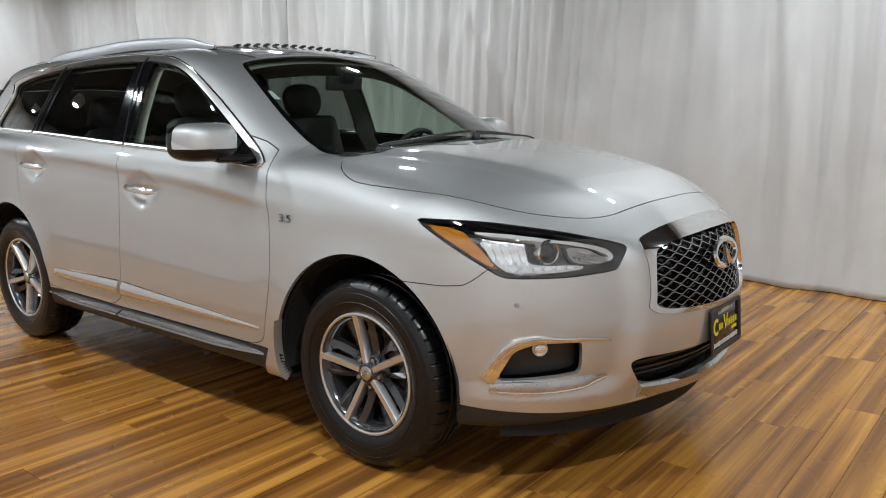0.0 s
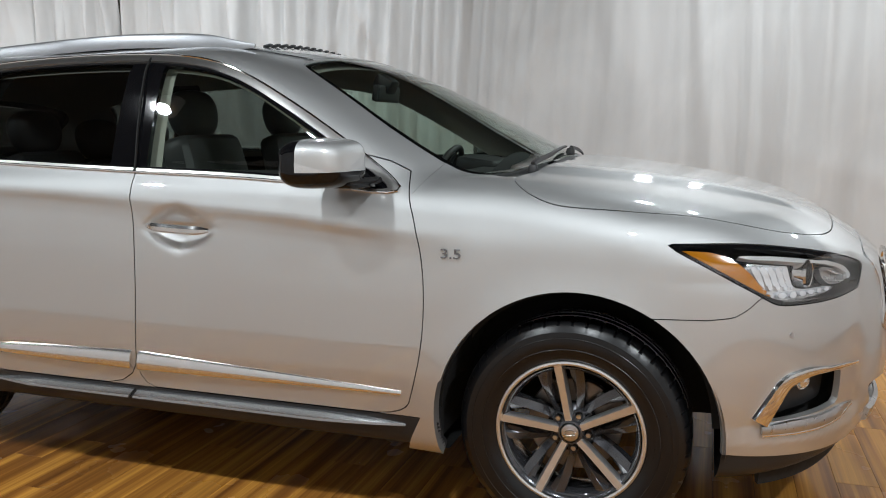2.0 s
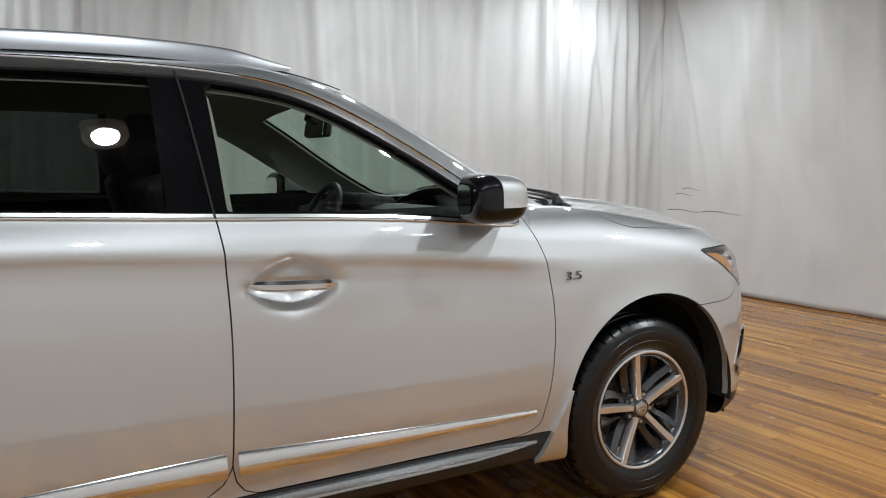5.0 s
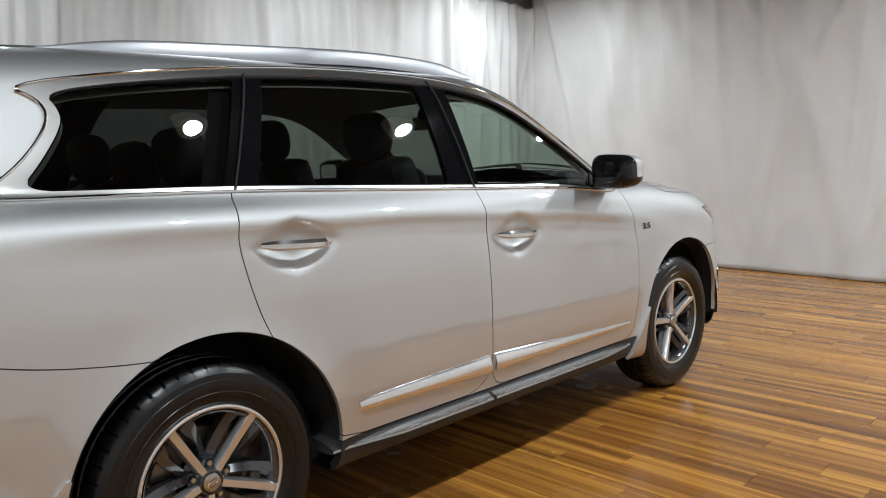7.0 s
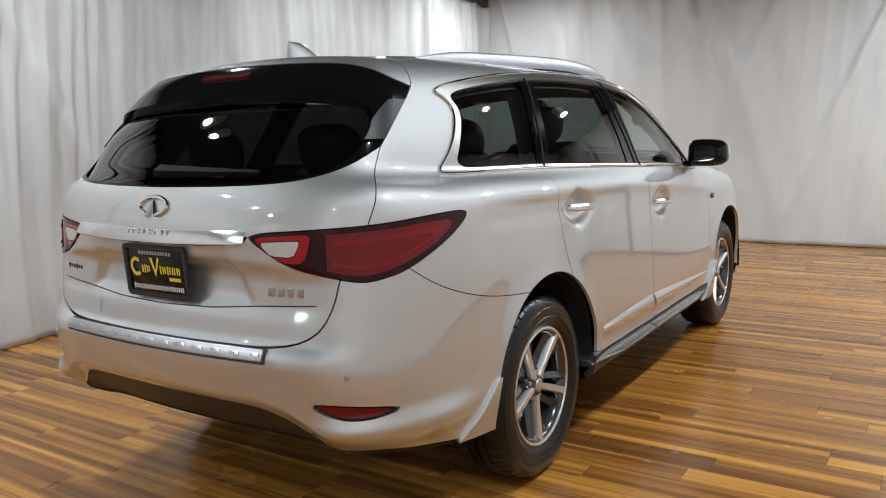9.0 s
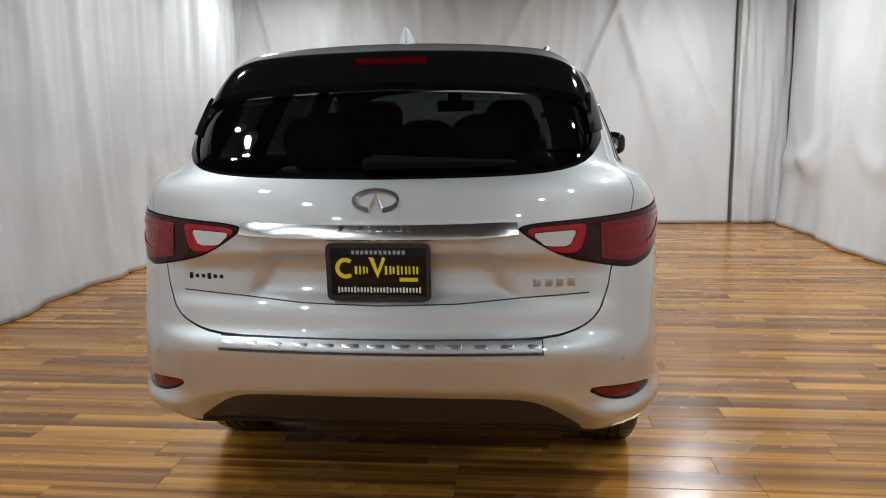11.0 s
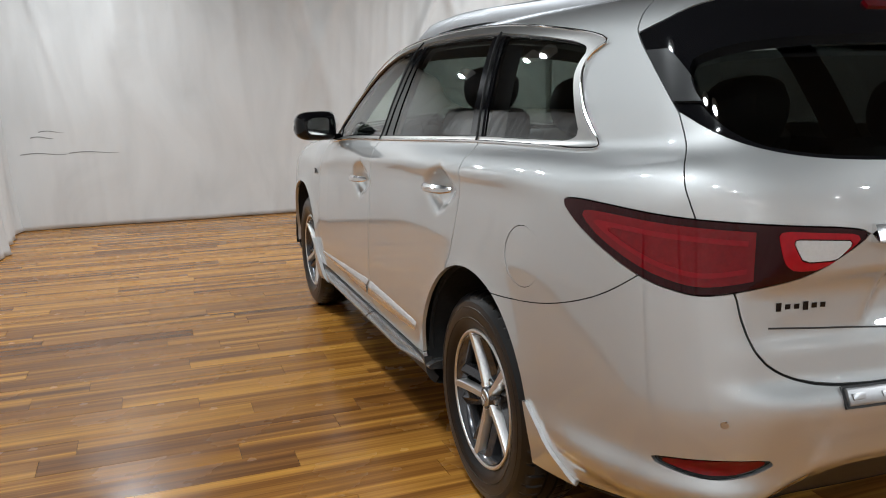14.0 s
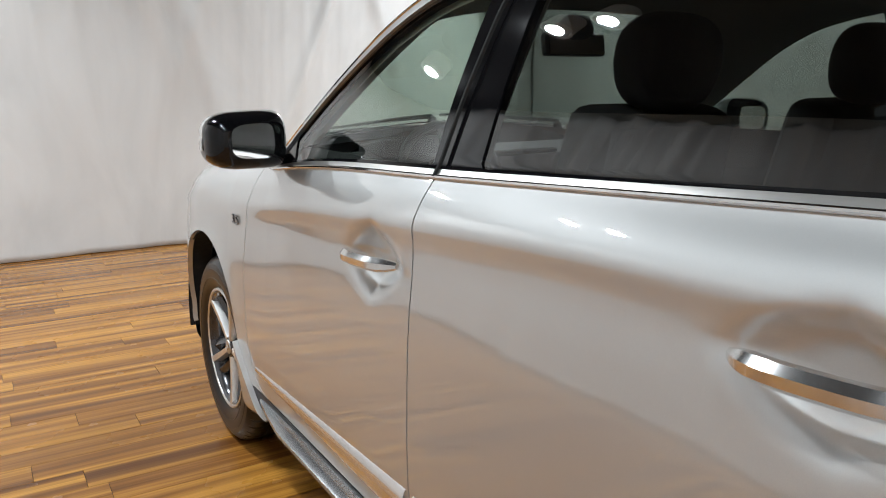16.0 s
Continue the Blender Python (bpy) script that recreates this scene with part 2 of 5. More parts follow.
front_x = profile([(.15, 2.33), (.22, 2.40), (.30, 2.45), (.42, 2.475), (.5, 2.49), (.6, 2.495), (.72, 2.485), (.85, 2.46), (.92, 2.42), (.965, 2.365), (1.1, 2.2), (1.4, 1.8)], .02)
rear_x = profile([(.15, -2.50), (.36, -2.555), (.46, -2.572), (.58, -2.59), (.68, -2.605), (.722, -2.598), (.738, -2.562), (.825, -2.546), (.845, -2.534), (.95, -2.525), (1.08, -2.52), (1.17, -2.51), (1.26, -2.475), (1.5, -2.33), (1.8, -2.15)], .012)
rear_flank = profile([(.15, -2.47), (.36, -2.535), (.46, -2.56), (.58, -2.585), (.66, -2.59), (.80, -2.56), (1.0, -2.525), (1.17, -2.50), (1.26, -2.47), (1.5, -2.33), (1.8, -2.15)], .03)
deck_z = profile([(-2.7, 1.24), (-2.2, 1.24), (-1.4, 1.22), (-.2, 1.205), (.7, 1.20), (.95, 1.205), (1.2, 1.213), (1.4, 1.195), (1.6, 1.172), (1.8, 1.142), (2.0, 1.10), (2.15, 1.06), (2.28, 1.02), (2.38, .96), (2.6, .80)], .05)
crown = profile([(-2.7, .0), (.6, .0), (1.1, .045), (1.5, .065), (1.8, .075), (2.1, .085), (2.5, .08)], .1)
floor_z = profile([(-2.7, .375), (-2.4, .355), (-1.9, .29), (-1.2, .25), (1.2, .245), (1.9, .25), (2.2, .275), (2.4, .30), (2.6, .31)], .05)
roof_z = profile([(-2.6, 1.62), (-2.2, 1.668), (-2.0, 1.693), (-1.7, 1.71), (-1.2, 1.722), (-.5, 1.725), (0, 1.717), (.25, 1.70), (.5, 1.655), (.8, 1.56)], .08)
green_w = profile([(1.05, .93), (1.2, .898), (1.35, .845), (1.5, .78), (1.6, .728), (1.68, .675), (1.75, .61)], .025)
green_plan = profile([(-2.6, -.235), (-2.3, -.14), (-2.0, -.075), (-1.5, -.028), (-.8, -.004), (-.2, 0), (.3, -.004), (.8, -.02), (1.3, -.07)], .12)
screen_x = profile([(1.05, 1.56), (1.15, 1.36), (1.21, 1.25), (1.39, .90), (1.47, .745), (1.55, .58), (1.62, .42), (1.67, .26), (1.75, -.2)], .025)
gate_x = profile([(1.1, -2.55), (1.22, -2.50), (1.3, -2.445), (1.4, -2.375), (1.5, -2.29), (1.56, -2.23), (1.62, -2.175), (1.68, -2.11), (1.75, -2.0)], .02)

fold_z = profile([(-.2, .569), (.18, .563), (.46, .558), (.56, .540), (.70, .465), (.90, .475), (1.1, .49)], .02)


def body_field(x, y, z):
    """Below zero inside the car's skin, above zero outside."""
    y = np.abs(y)
    zc = z - crease_z(x) * np.clip((z - .6) / .3, 0, 1)
    calm = np.clip((np.abs(x + .45) - 1.20) / .40, 0, 1)
    half = plan_w(x) + section_w(zc) * (1 - calm) + section_soft(zc) * calm
    for ax in (-AXLE, AXLE):
        r = np.hypot(x - ax, (z - HUB_Z))
        half = half + .014 * np.exp(-((r - .40) / .085) ** 2)
    for hx, hz in ((.0, .985), (-1.125, 1.055)):
        half = half - .042 * np.exp(-(np.abs((x - hx) / .132) ** 1.3 + np.abs((z - hz - .004) / .072) ** 1.3) ** 3.0)
    tail = np.clip((-1.6 - x) / .7, 0, 1) ** 2
    half = half - .22 * tail * np.maximum(zc - 1.0, 0)
    lip = np.exp(-(np.abs(z - .458) / .056) ** 2.6)
    half = half + .058 * lip * np.clip((-1.95 - x) / .35, 0, 1)
    under = np.logaddexp(0, (fold_z(y) - z) / .006) * .006
    half = half - .55 * np.logaddexp(0, (.455 - z) / .008) * .008 * np.clip((-1.95 - x) / .35, 0, 1)
    side = (y - half) * .97
    q = np.minimum(y / .965, 1.15)
    slope = .84 * y + .20 * 10 * q ** 9 / .965
    snout = 1 / (1 + np.exp(np.clip((y - .515 - .16 * np.maximum(.62 - z, 0)) / .018, -60, 60)))
    front = (x - (front_x(z) + (.044 * snout - .026) * np.clip((z - .38) / .06, 0, 1) * np.clip((.93 - z) / .05, 0, 1) - .42 * y * y - .20 * q ** 10)) / np.sqrt(1 + slope ** 2)
    q = np.minimum(y / .95, 1.15)
    slope = .24 * y + .30 * 10 * q ** 9 / .95
    wrap = np.clip((y - .60) / .22, 0, 1)
    wrap = wrap * wrap * (3 - 2 * wrap)
    recess = .026 / (1 + np.exp(np.clip((y - .37 - .50 * (.95 - z)) / .010, -60, 60))) / (1 + np.exp(np.clip((np.abs(z - .955) - .095) / .010, -60, 60)))
    rear = (recess + .75 * under + rear_x(z) * (1 - wrap) + (rear_flank(z) - .045 * lip) * wrap + .12 * y * y + .30 * q ** 10 - x) / np.sqrt(1 + slope ** 2)
    top = z - (deck_z(x) - crown(x) * (y / .85) ** 3.2)
    ridge = .40 + .20 * np.clip((2.3 - x) / 1.0, 0, 1)
    lift = np.clip((x - 1.1) / .25, 0, 1) * np.clip((2.35 - x) / .3, 0, 1)
    top = top - .019 * lift / (1 + np.exp(np.clip((y - ridge) / .016, -60, 60)))
    base = floor_z(x) - z
    low = blend_max(blend_max(side, top, .10), blend_max(front, rear, .02), .07)
    low = blend_max(low, base, .05)
    gside = (y - green_w(z) - green_plan(x)) * .93
    q = y / .8
    screen = (x - (screen_x(z) + .075 - .374 * q ** 2 - .07 * q ** 6)) * .5
    gate = (gate_x(z) + .10 * q ** 2 + .16 * q ** 6 - x) * .82
    roof = z - (roof_z(x) - .055 * (y / .7) ** 2.2)
    high = blend_max(blend_max(gside, roof, .10), blend_max(screen, gate, .02), .07)
    high = blend_max(1.0 - z, high, .02)
    return blend_min(low, high, .035 + .04 * tail)


def skin_point(o, d, far=2.4):
    """Where rays from o along d leave the skin (arrays of points, N x 3)."""
    steps = np.linspace(.1, far, 60)
    t0, t1 = np.full(len(o), steps[-2]), np.full(len(o), steps[-1])
    found = np.zeros(len(o), bool)
    for a, b in zip(steps[:-1], steps[1:]):
        p = o + d * b
        hit = (body_field(*p.T) > 0) & ~found
        t0[hit], t1[hit] = a, b
        found |= hit
    for _ in range(22):
        m = (t0 + t1) / 2
        out = body_field(*(o + d * m[:, None]).T) > 0
        t1, t0 = np.where(out, m, t1), np.where(out, t0, m)
    return o + d * ((t0 + t1) / 2)[:, None]


def skin_normal(p):
    e = .004
    n = np.stack([body_field(*(p + e * a).T) - body_field(*(p - e * a).T) for a in np.eye(3)], 1)
    return n / np.linalg.norm(n, axis=1)[:, None]


def skin_grid(n_spine=290, n_cap=96, n_round=240):
    """The car's left half as points, normals and triangles."""
    xs = np.concatenate([np.full(n_cap, -1.75), np.linspace(-1.75, 1.75, n_spine), np.full(n_cap, 1.75)])
    lean = np.concatenate([np.linspace(-90, 0, n_cap + 1)[:-1], np.zeros(n_spine), np.linspace(0, 90, n_cap + 1)[1:]])
    lean[0], lean[-1] = -89.9, 89.9
    turn = np.linspace(-90, 90, n_round)
    L, A = np.meshgrid(np.radians(lean), np.radians(turn), indexing="ij")
    X = np.repeat(xs, n_round)
    L, A = L.ravel(), A.ravel()
    o = np.stack([X, np.zeros(len(X)), np.interp(X, [-1.75, 1.75], [.93, .74])], 1)
    d = np.stack([np.sin(L), np.cos(L) * np.cos(A), np.cos(L) * np.sin(A)], 1)
    p = skin_point(o, d)
    p[np.isclose(np.abs(A), np.pi / 2), 1] = 0
    n = skin_normal(p)
    i = np.arange(len(xs) * n_round).reshape(len(xs), n_round)
    a, b, c, e = i[:-1, :-1].ravel(), i[1:, :-1].ravel(), i[1:, 1:].ravel(), i[:-1, 1:].ravel()
    return p, n, np.concatenate([np.stack([a, c, b], 1), np.stack([a, e, c], 1)])

# ---- building helpers ----
def root(name, label, category, at=(0, 0, 0), group=""):
    ob = new(name)
    ob.location = at
    ob.empty_display_size = .1
    return tagged(ob, label, category, group)


def put_mesh(name, verts, faces, mat, parent=None, smooth=False, normals=None, label=""):
    me = bpy.data.meshes.new(name)
    me.from_pydata([tuple(map(float, v)) for v in verts], [], [tuple(map(int, f)) for f in faces])
    me.polygons.foreach_set("use_smooth", [bool(smooth)] * len(me.polygons))
    me.materials.append(mat)
    if normals is not None:
        me.normals_split_custom_set_from_vertices([tuple(map(float, v)) for v in normals])
    ob = new(name, me)
    if parent:
        ob.parent = parent
    return tagged(ob, label)


def part(name, bm, mat, parent=None, label="", smooth=True, angle=35):
    me = bpy.data.meshes.new(name)
    bmesh.ops.recalc_face_normals(bm, faces=bm.faces)
    for f in bm.faces:
        f.smooth = smooth
    if smooth:
        for e in bm.edges:
            if len(e.link_faces) == 2 and e.calc_face_angle(0) > radians(angle):
                e.smooth = False
    bm.to_mesh(me)
    bm.free()
    me.materials.append(mat)
    ob = new(name, me)
    if parent:
        ob.parent = parent
    return tagged(ob, label)


def block(size, at=(0, 0, 0), turn=(0, 0, 0), bevel=.0, segs=2, bm=None, shape=None):
    """A box with rounded edges; shape moves its corner points before rounding."""
    b = bmesh.new()
    bmesh.ops.create_cube(b, size=1)
    for v in b.verts:
        v.co = Vector([c * s for c, s in zip(v.co, size)])
        if shape:
            v.co = Vector(shape(v.co))
    if bevel:
        bmesh.ops.bevel(b, geom=b.edges[:], offset=bevel, segments=segs, profile=.6, affect="EDGES", clamp_overlap=True)
    bmesh.ops.transform(b, matrix=pose(*at, *turn), verts=b.verts)
    if bm is None:
        return b
    me = bpy.data.meshes.new("tmp")
    b.to_mesh(me)
    bm.from_mesh(me)
    bpy.data.meshes.remove(me)
    b.free()
    return bm


def lathe(ring, n=48, at=(0, 0, 0), turn=(0, 0, 0), bm=None):
    """Turns a row of (radius, height) round the z axis."""
    bm = bm or bmesh.new()
    rows = []
    m = pose(*at, *turn)
    for r, h in ring:
        rows.append([bm.verts.new(m @ Vector((r * math.cos(2 * math.pi * i / n), r * math.sin(2 * math.pi * i / n), h))) for i in range(n)])
    for a, b in zip(rows, rows[1:]):
        for i in range(n):
            bm.faces.new((a[i], a[(i + 1) % n], b[(i + 1) % n], b[i]))
    return bm


def sweep(path, ups, section, closed=False, caps=True, scale=None, bm=None):
    """Carries a cross-section (u sideways, v along the up vector) along a path."""
    bm = bm or bmesh.new()
    path, ups = np.asarray(path, float), np.asarray(ups, float)
    n = len(path)
    rows = []
    for i in range(n):
        a, b = (path[(i - 1) % n], path[(i + 1) % n]) if closed else (path[max(i - 1, 0)], path[min(i + 1, n - 1)])
        t = (b - a) / (np.linalg.norm(b - a) + 1e-9)
        u = ups[i] if ups.ndim > 1 else ups
        s = np.cross(t, u)
        s /= np.linalg.norm(s) + 1e-9
        w = np.cross(s, t)
        k = 1 if scale is None else scale[i]
        rows.append([bm.verts.new(path[i] + k * (p * s + q * w)) for p, q in section])
    m = len(section)
    for i in range(n if closed else n - 1):
        a, b = rows[i], rows[(i + 1) % n]
        for j in range(m):
            bm.faces.new((a[j], a[(j + 1) % m], b[(j + 1) % m], b[j]))
    if caps and not closed:
        bm.faces.new(rows[0][::-1])
        bm.faces.new(rows[-1])
    return bm


def round_section(r, n=10, flat=1.0):
    return [(r * math.cos(2 * math.pi * i / n), flat * r * math.sin(2 * math.pi * i / n)) for i in range(n)]


def soft_loop(points, rounds=2):
    """A closed outline with its corners cut round."""
    p = np.array(points, float)
    for _ in range(rounds):
        q = np.roll(p, -1, 0)
        p = np.stack([p * .75 + q * .25, p * .25 + q * .75], 1).reshape(-1, 2)
    return p


def soft_line(points, n=60):
    """A smooth open curve through points, evenly sampled."""
    p = np.array(points, float)
    d = np.concatenate([[0], np.cumsum(np.linalg.norm(np.diff(p, axis=0), axis=1))])
    t = np.linspace(0, d[-1], n)
    tan = np.gradient(p, d, axis=0) if len(p) > 2 else np.repeat((p[1:] - p[:1]) / d[-1], 2, 0)
    i = np.clip(np.searchsorted(d, t, side="right") - 1, 0, len(p) - 2)
    h = (d[i + 1] - d[i])[:, None]
    s = ((t - d[i])[:, None]) / h
    return (2 * s**3 - 3 * s**2 + 1) * p[i] + (s**3 - 2 * s**2 + s) * h * tan[i] + (-2 * s**3 + 3 * s**2) * p[i + 1] + (s**3 - s**2) * h * tan[i + 1]


def inside(loop, u, v):
    """How far points lie inside a closed outline (below zero: outside)."""
    lo, hi = loop.min(0) - .12, loop.max(0) + .12
    near = (u > lo[0]) & (u < hi[0]) & (v > lo[1]) & (v < hi[1])
    out = np.full(len(u), -.12)
    q = np.stack([u[near], v[near]], 1)
    best, odd = np.full(len(q), 9.), np.zeros(len(q), bool)
    for a, b in zip(loop, np.roll(loop, -1, 0)):
        e = b - a
        t = np.clip(((q - a) @ e) / (e @ e + 1e-12), 0, 1)
        best = np.minimum(best, np.linalg.norm(q - a - t[:, None] * e, axis=1))
        if a[1] != b[1]:
            odd ^= ((a[1] > q[:, 1]) != (b[1] > q[:, 1])) & (q[:, 0] < e[0] * (q[:, 1] - a[1]) / e[1] + a[0])
    out[near] = np.where(odd, best, -best)
    return out


def cut(mesh, value):
    """Keeps the side of a triangle mesh where value is above zero, with a clean edge."""
    p, n, f = mesh
    ins = value > 0
    k = ins[f].sum(1)
    whole = f[k == 3]
    tris, quads = [], []
    edge_a, edge_b = [], []
    part_f = f[(k == 1) | (k == 2)]
    kk = ins[part_f].sum(1)
    lone = np.where((kk == 1)[:, None], ins[part_f], ~ins[part_f]).argmax(1)
    r = np.arange(len(part_f))
    a, b, c = part_f[r, lone], part_f[r, (lone + 1) % 3], part_f[r, (lone + 2) % 3]
    edges = np.sort(np.concatenate([np.stack([a, b], 1), np.stack([a, c], 1)]), 1)
    uniq, inv = np.unique(edges, axis=0, return_inverse=True)
    inv = inv.ravel()
    if len(uniq):
        va, vb = value[uniq[:, 0]], value[uniq[:, 1]]
        t = (va / (va - vb))[:, None]
        np_, nn = p[uniq[:, 0]] * (1 - t) + p[uniq[:, 1]] * t, n[uniq[:, 0]] * (1 - t) + n[uniq[:, 1]] * t
        nn /= np.linalg.norm(nn, axis=1)[:, None] + 1e-12
        ab, ac = inv[:len(a)] + len(p), inv[len(a):] + len(p)
        one = kk == 1
        f2 = np.concatenate([whole, np.stack([a, ab, ac], 1)[one], np.stack([ab, b, c], 1)[~one], np.stack([ab, c, ac], 1)[~one]])
        p, n = np.concatenate([p, np_]), np.concatenate([n, nn])
    else:
        f2 = whole
    used = np.unique(f2)
    index = np.zeros(len(p), int)
    index[used] = np.arange(len(used))
    return p[used], n[used], index[f2]


def on_side(loop, gap=0.):
    return lambda p: inside(loop, p[:, 0], p[:, 2]) - gap


def on_end(loop, gap=0.):
    return lambda p: inside(loop, np.abs(p[:, 1]), p[:, 2]) - gap


def on_top(loop, gap=0.):
    return lambda p: inside(loop, p[:, 0], np.abs(p[:, 1])) - gap


def on_nose(loop, gap=0.):
    """Outline drawn round the front corner: distance ahead and inwards, height."""
    return lambda p: inside(loop, p[:, 0] - np.abs(p[:, 1]), p[:, 2]) - gap


def on_tail(loop, gap=0.):
    """Outline drawn round the rear corner."""
    return lambda p: inside(loop, -p[:, 0] - np.abs(p[:, 1]), p[:, 2]) - gap


def off(fn, gap=0.):
    """The other side of an outline, a gap away from it."""
    return lambda p: -fn(p) - gap


def skin_piece(tests, begin=None):
    mesh = begin or SKIN
    for test in tests:
        if len(mesh[0]) == 0:
            break
        mesh = cut(mesh, test(mesh[0]))
    return mesh


def skin_part(name, tests, mat, parent, sink=0., edge=.014, whole=False, side=1, label="", begin=None, flip=False):
    """A panel of the car: cut from the skin, sunk below it, its rim turned inwards."""
    p, n, f = skin_piece(tests, begin)
    p = p - n * (sink if np.isscalar(sink) else sink(p)[:, None])
    mid = np.abs(p[:, 1]) < 1e-5
    if whole:
        keep = np.where(~mid)[0]
        twin = np.arange(len(p))
        twin[keep] = len(p) + np.arange(len(keep))
        q = np.concatenate([p, p[keep] * [1, -1, 1]])
        m = np.concatenate([n, n[keep] * [1, -1, 1]])
        f = np.concatenate([f, twin[f][:, ::-1]])
        p, n = q, m
    elif side < 0:
        p, n, f = p * [1, -1, 1], n * [1, -1, 1], f[:, ::-1]
    if flip:
        f, n = f[:, ::-1], -n
    faces = f.tolist()
    verts, norms = p, n
    if edge:
        e = np.concatenate([f[:, [0, 1]], f[:, [1, 2]], f[:, [2, 0]]])
        key = np.sort(e, 1)
        u, ix, cnt = np.unique(key, axis=0, return_index=True, return_counts=True)
        rim = e[ix[cnt == 1]]
        if len(rim):
            ends = np.unique(rim)
            k = {int(v): i for i, v in enumerate(ends)}
            base = len(p)
            verts = np.concatenate([p, p[ends], p[ends] - n[ends] * edge * (-1 if flip else 1)])
            norms = np.concatenate([n, np.zeros((2 * len(ends), 3))])
            faces += [(base + k[int(b)], base + k[int(a)], base + len(ends) + k[int(a)], base + len(ends) + k[int(b)]) for a, b in rim]
    return put_mesh(name, verts, faces, mat, parent, True, norms, label)


def skin_at(axis, a, b, side=1):
    """Points of the skin by two of their coordinates: seen from the 'side', 'top', 'nose' or 'tail'."""
    a, b = np.broadcast_arrays(np.atleast_1d(np.asarray(a, float)), np.atleast_1d(np.asarray(b, float)))
    z = np.zeros(len(a))
    o, d = {"side": (np.stack([a, z, b], 1), (0, side, 0)), "top": (np.stack([a, b, z + .9], 1), (0, 0, 1)),
            "nose": (np.stack([z + 1.0, a, b], 1), (1, 0, 0)), "tail": (np.stack([z - 1.0, a, b], 1), (-1, 0, 0))}[axis]
    p = skin_point(o, np.broadcast_to(np.array(d, float), o.shape))
    return p, skin_normal(p)


def nose_at(u, z, side=1):
    """Points of the skin round the front corner: distance ahead less distance from the middle, height."""
    u, z = np.broadcast_arrays(np.atleast_1d(np.asarray(u, float)), np.atleast_1d(np.asarray(z, float)))
    o = np.stack([u, np.zeros(len(u)), z], 1)
    p = skin_point(o, np.broadcast_to(np.array([.7071, .7071 * side, 0]), o.shape))
    return p, skin_normal(p)

# ---- the hall ----
LEFT, RIGHT, FRONT, BACK, GROUND = 3.42, -3.95, 5.82, -9.5, -.022


def slab(name, lo, hi, mat, label, category):
    lo, hi = Vector(lo), Vector(hi)
    ob = part(name, block(hi - lo, (lo + hi) / 2), mat, None, label, smooth=False)
    return tagged(ob, category=category, kind="structure")


slab("floor", (BACK, RIGHT - .3, GROUND - .12), (FRONT + .3, LEFT + .3, GROUND - .006), SHADOW_GAP, "dark underlay below the wooden laminate planks", "floor")
slab("ceiling", (BACK - .3, RIGHT - .3, CEILING), (FRONT + .3, LEFT + .3, CEILING + .1), CEIL, "dark painted ceiling of the photo hall", "ceiling")
slab("wall_left", (BACK, LEFT + .20, GROUND), (FRONT + .3, LEFT + .32, CEILING), BOARD, "plain board wall behind white sheets", "wall")
slab("wall_right", (BACK, RIGHT - .32, GROUND), (FRONT + .3, RIGHT - .20, CEILING), BOARD, "plain board wall behind white sheets", "wall")
slab("wall_front", (FRONT + .20, RIGHT - .2, GROUND), (FRONT + .32, LEFT + .2, CEILING), BOARD, "plain board wall behind white sheets", "wall")
slab("wall_back", (BACK - .32, RIGHT - .3, GROUND), (BACK - .20, LEFT + .3, CEILING), BOARD, "plain board wall behind white sheets", "wall")


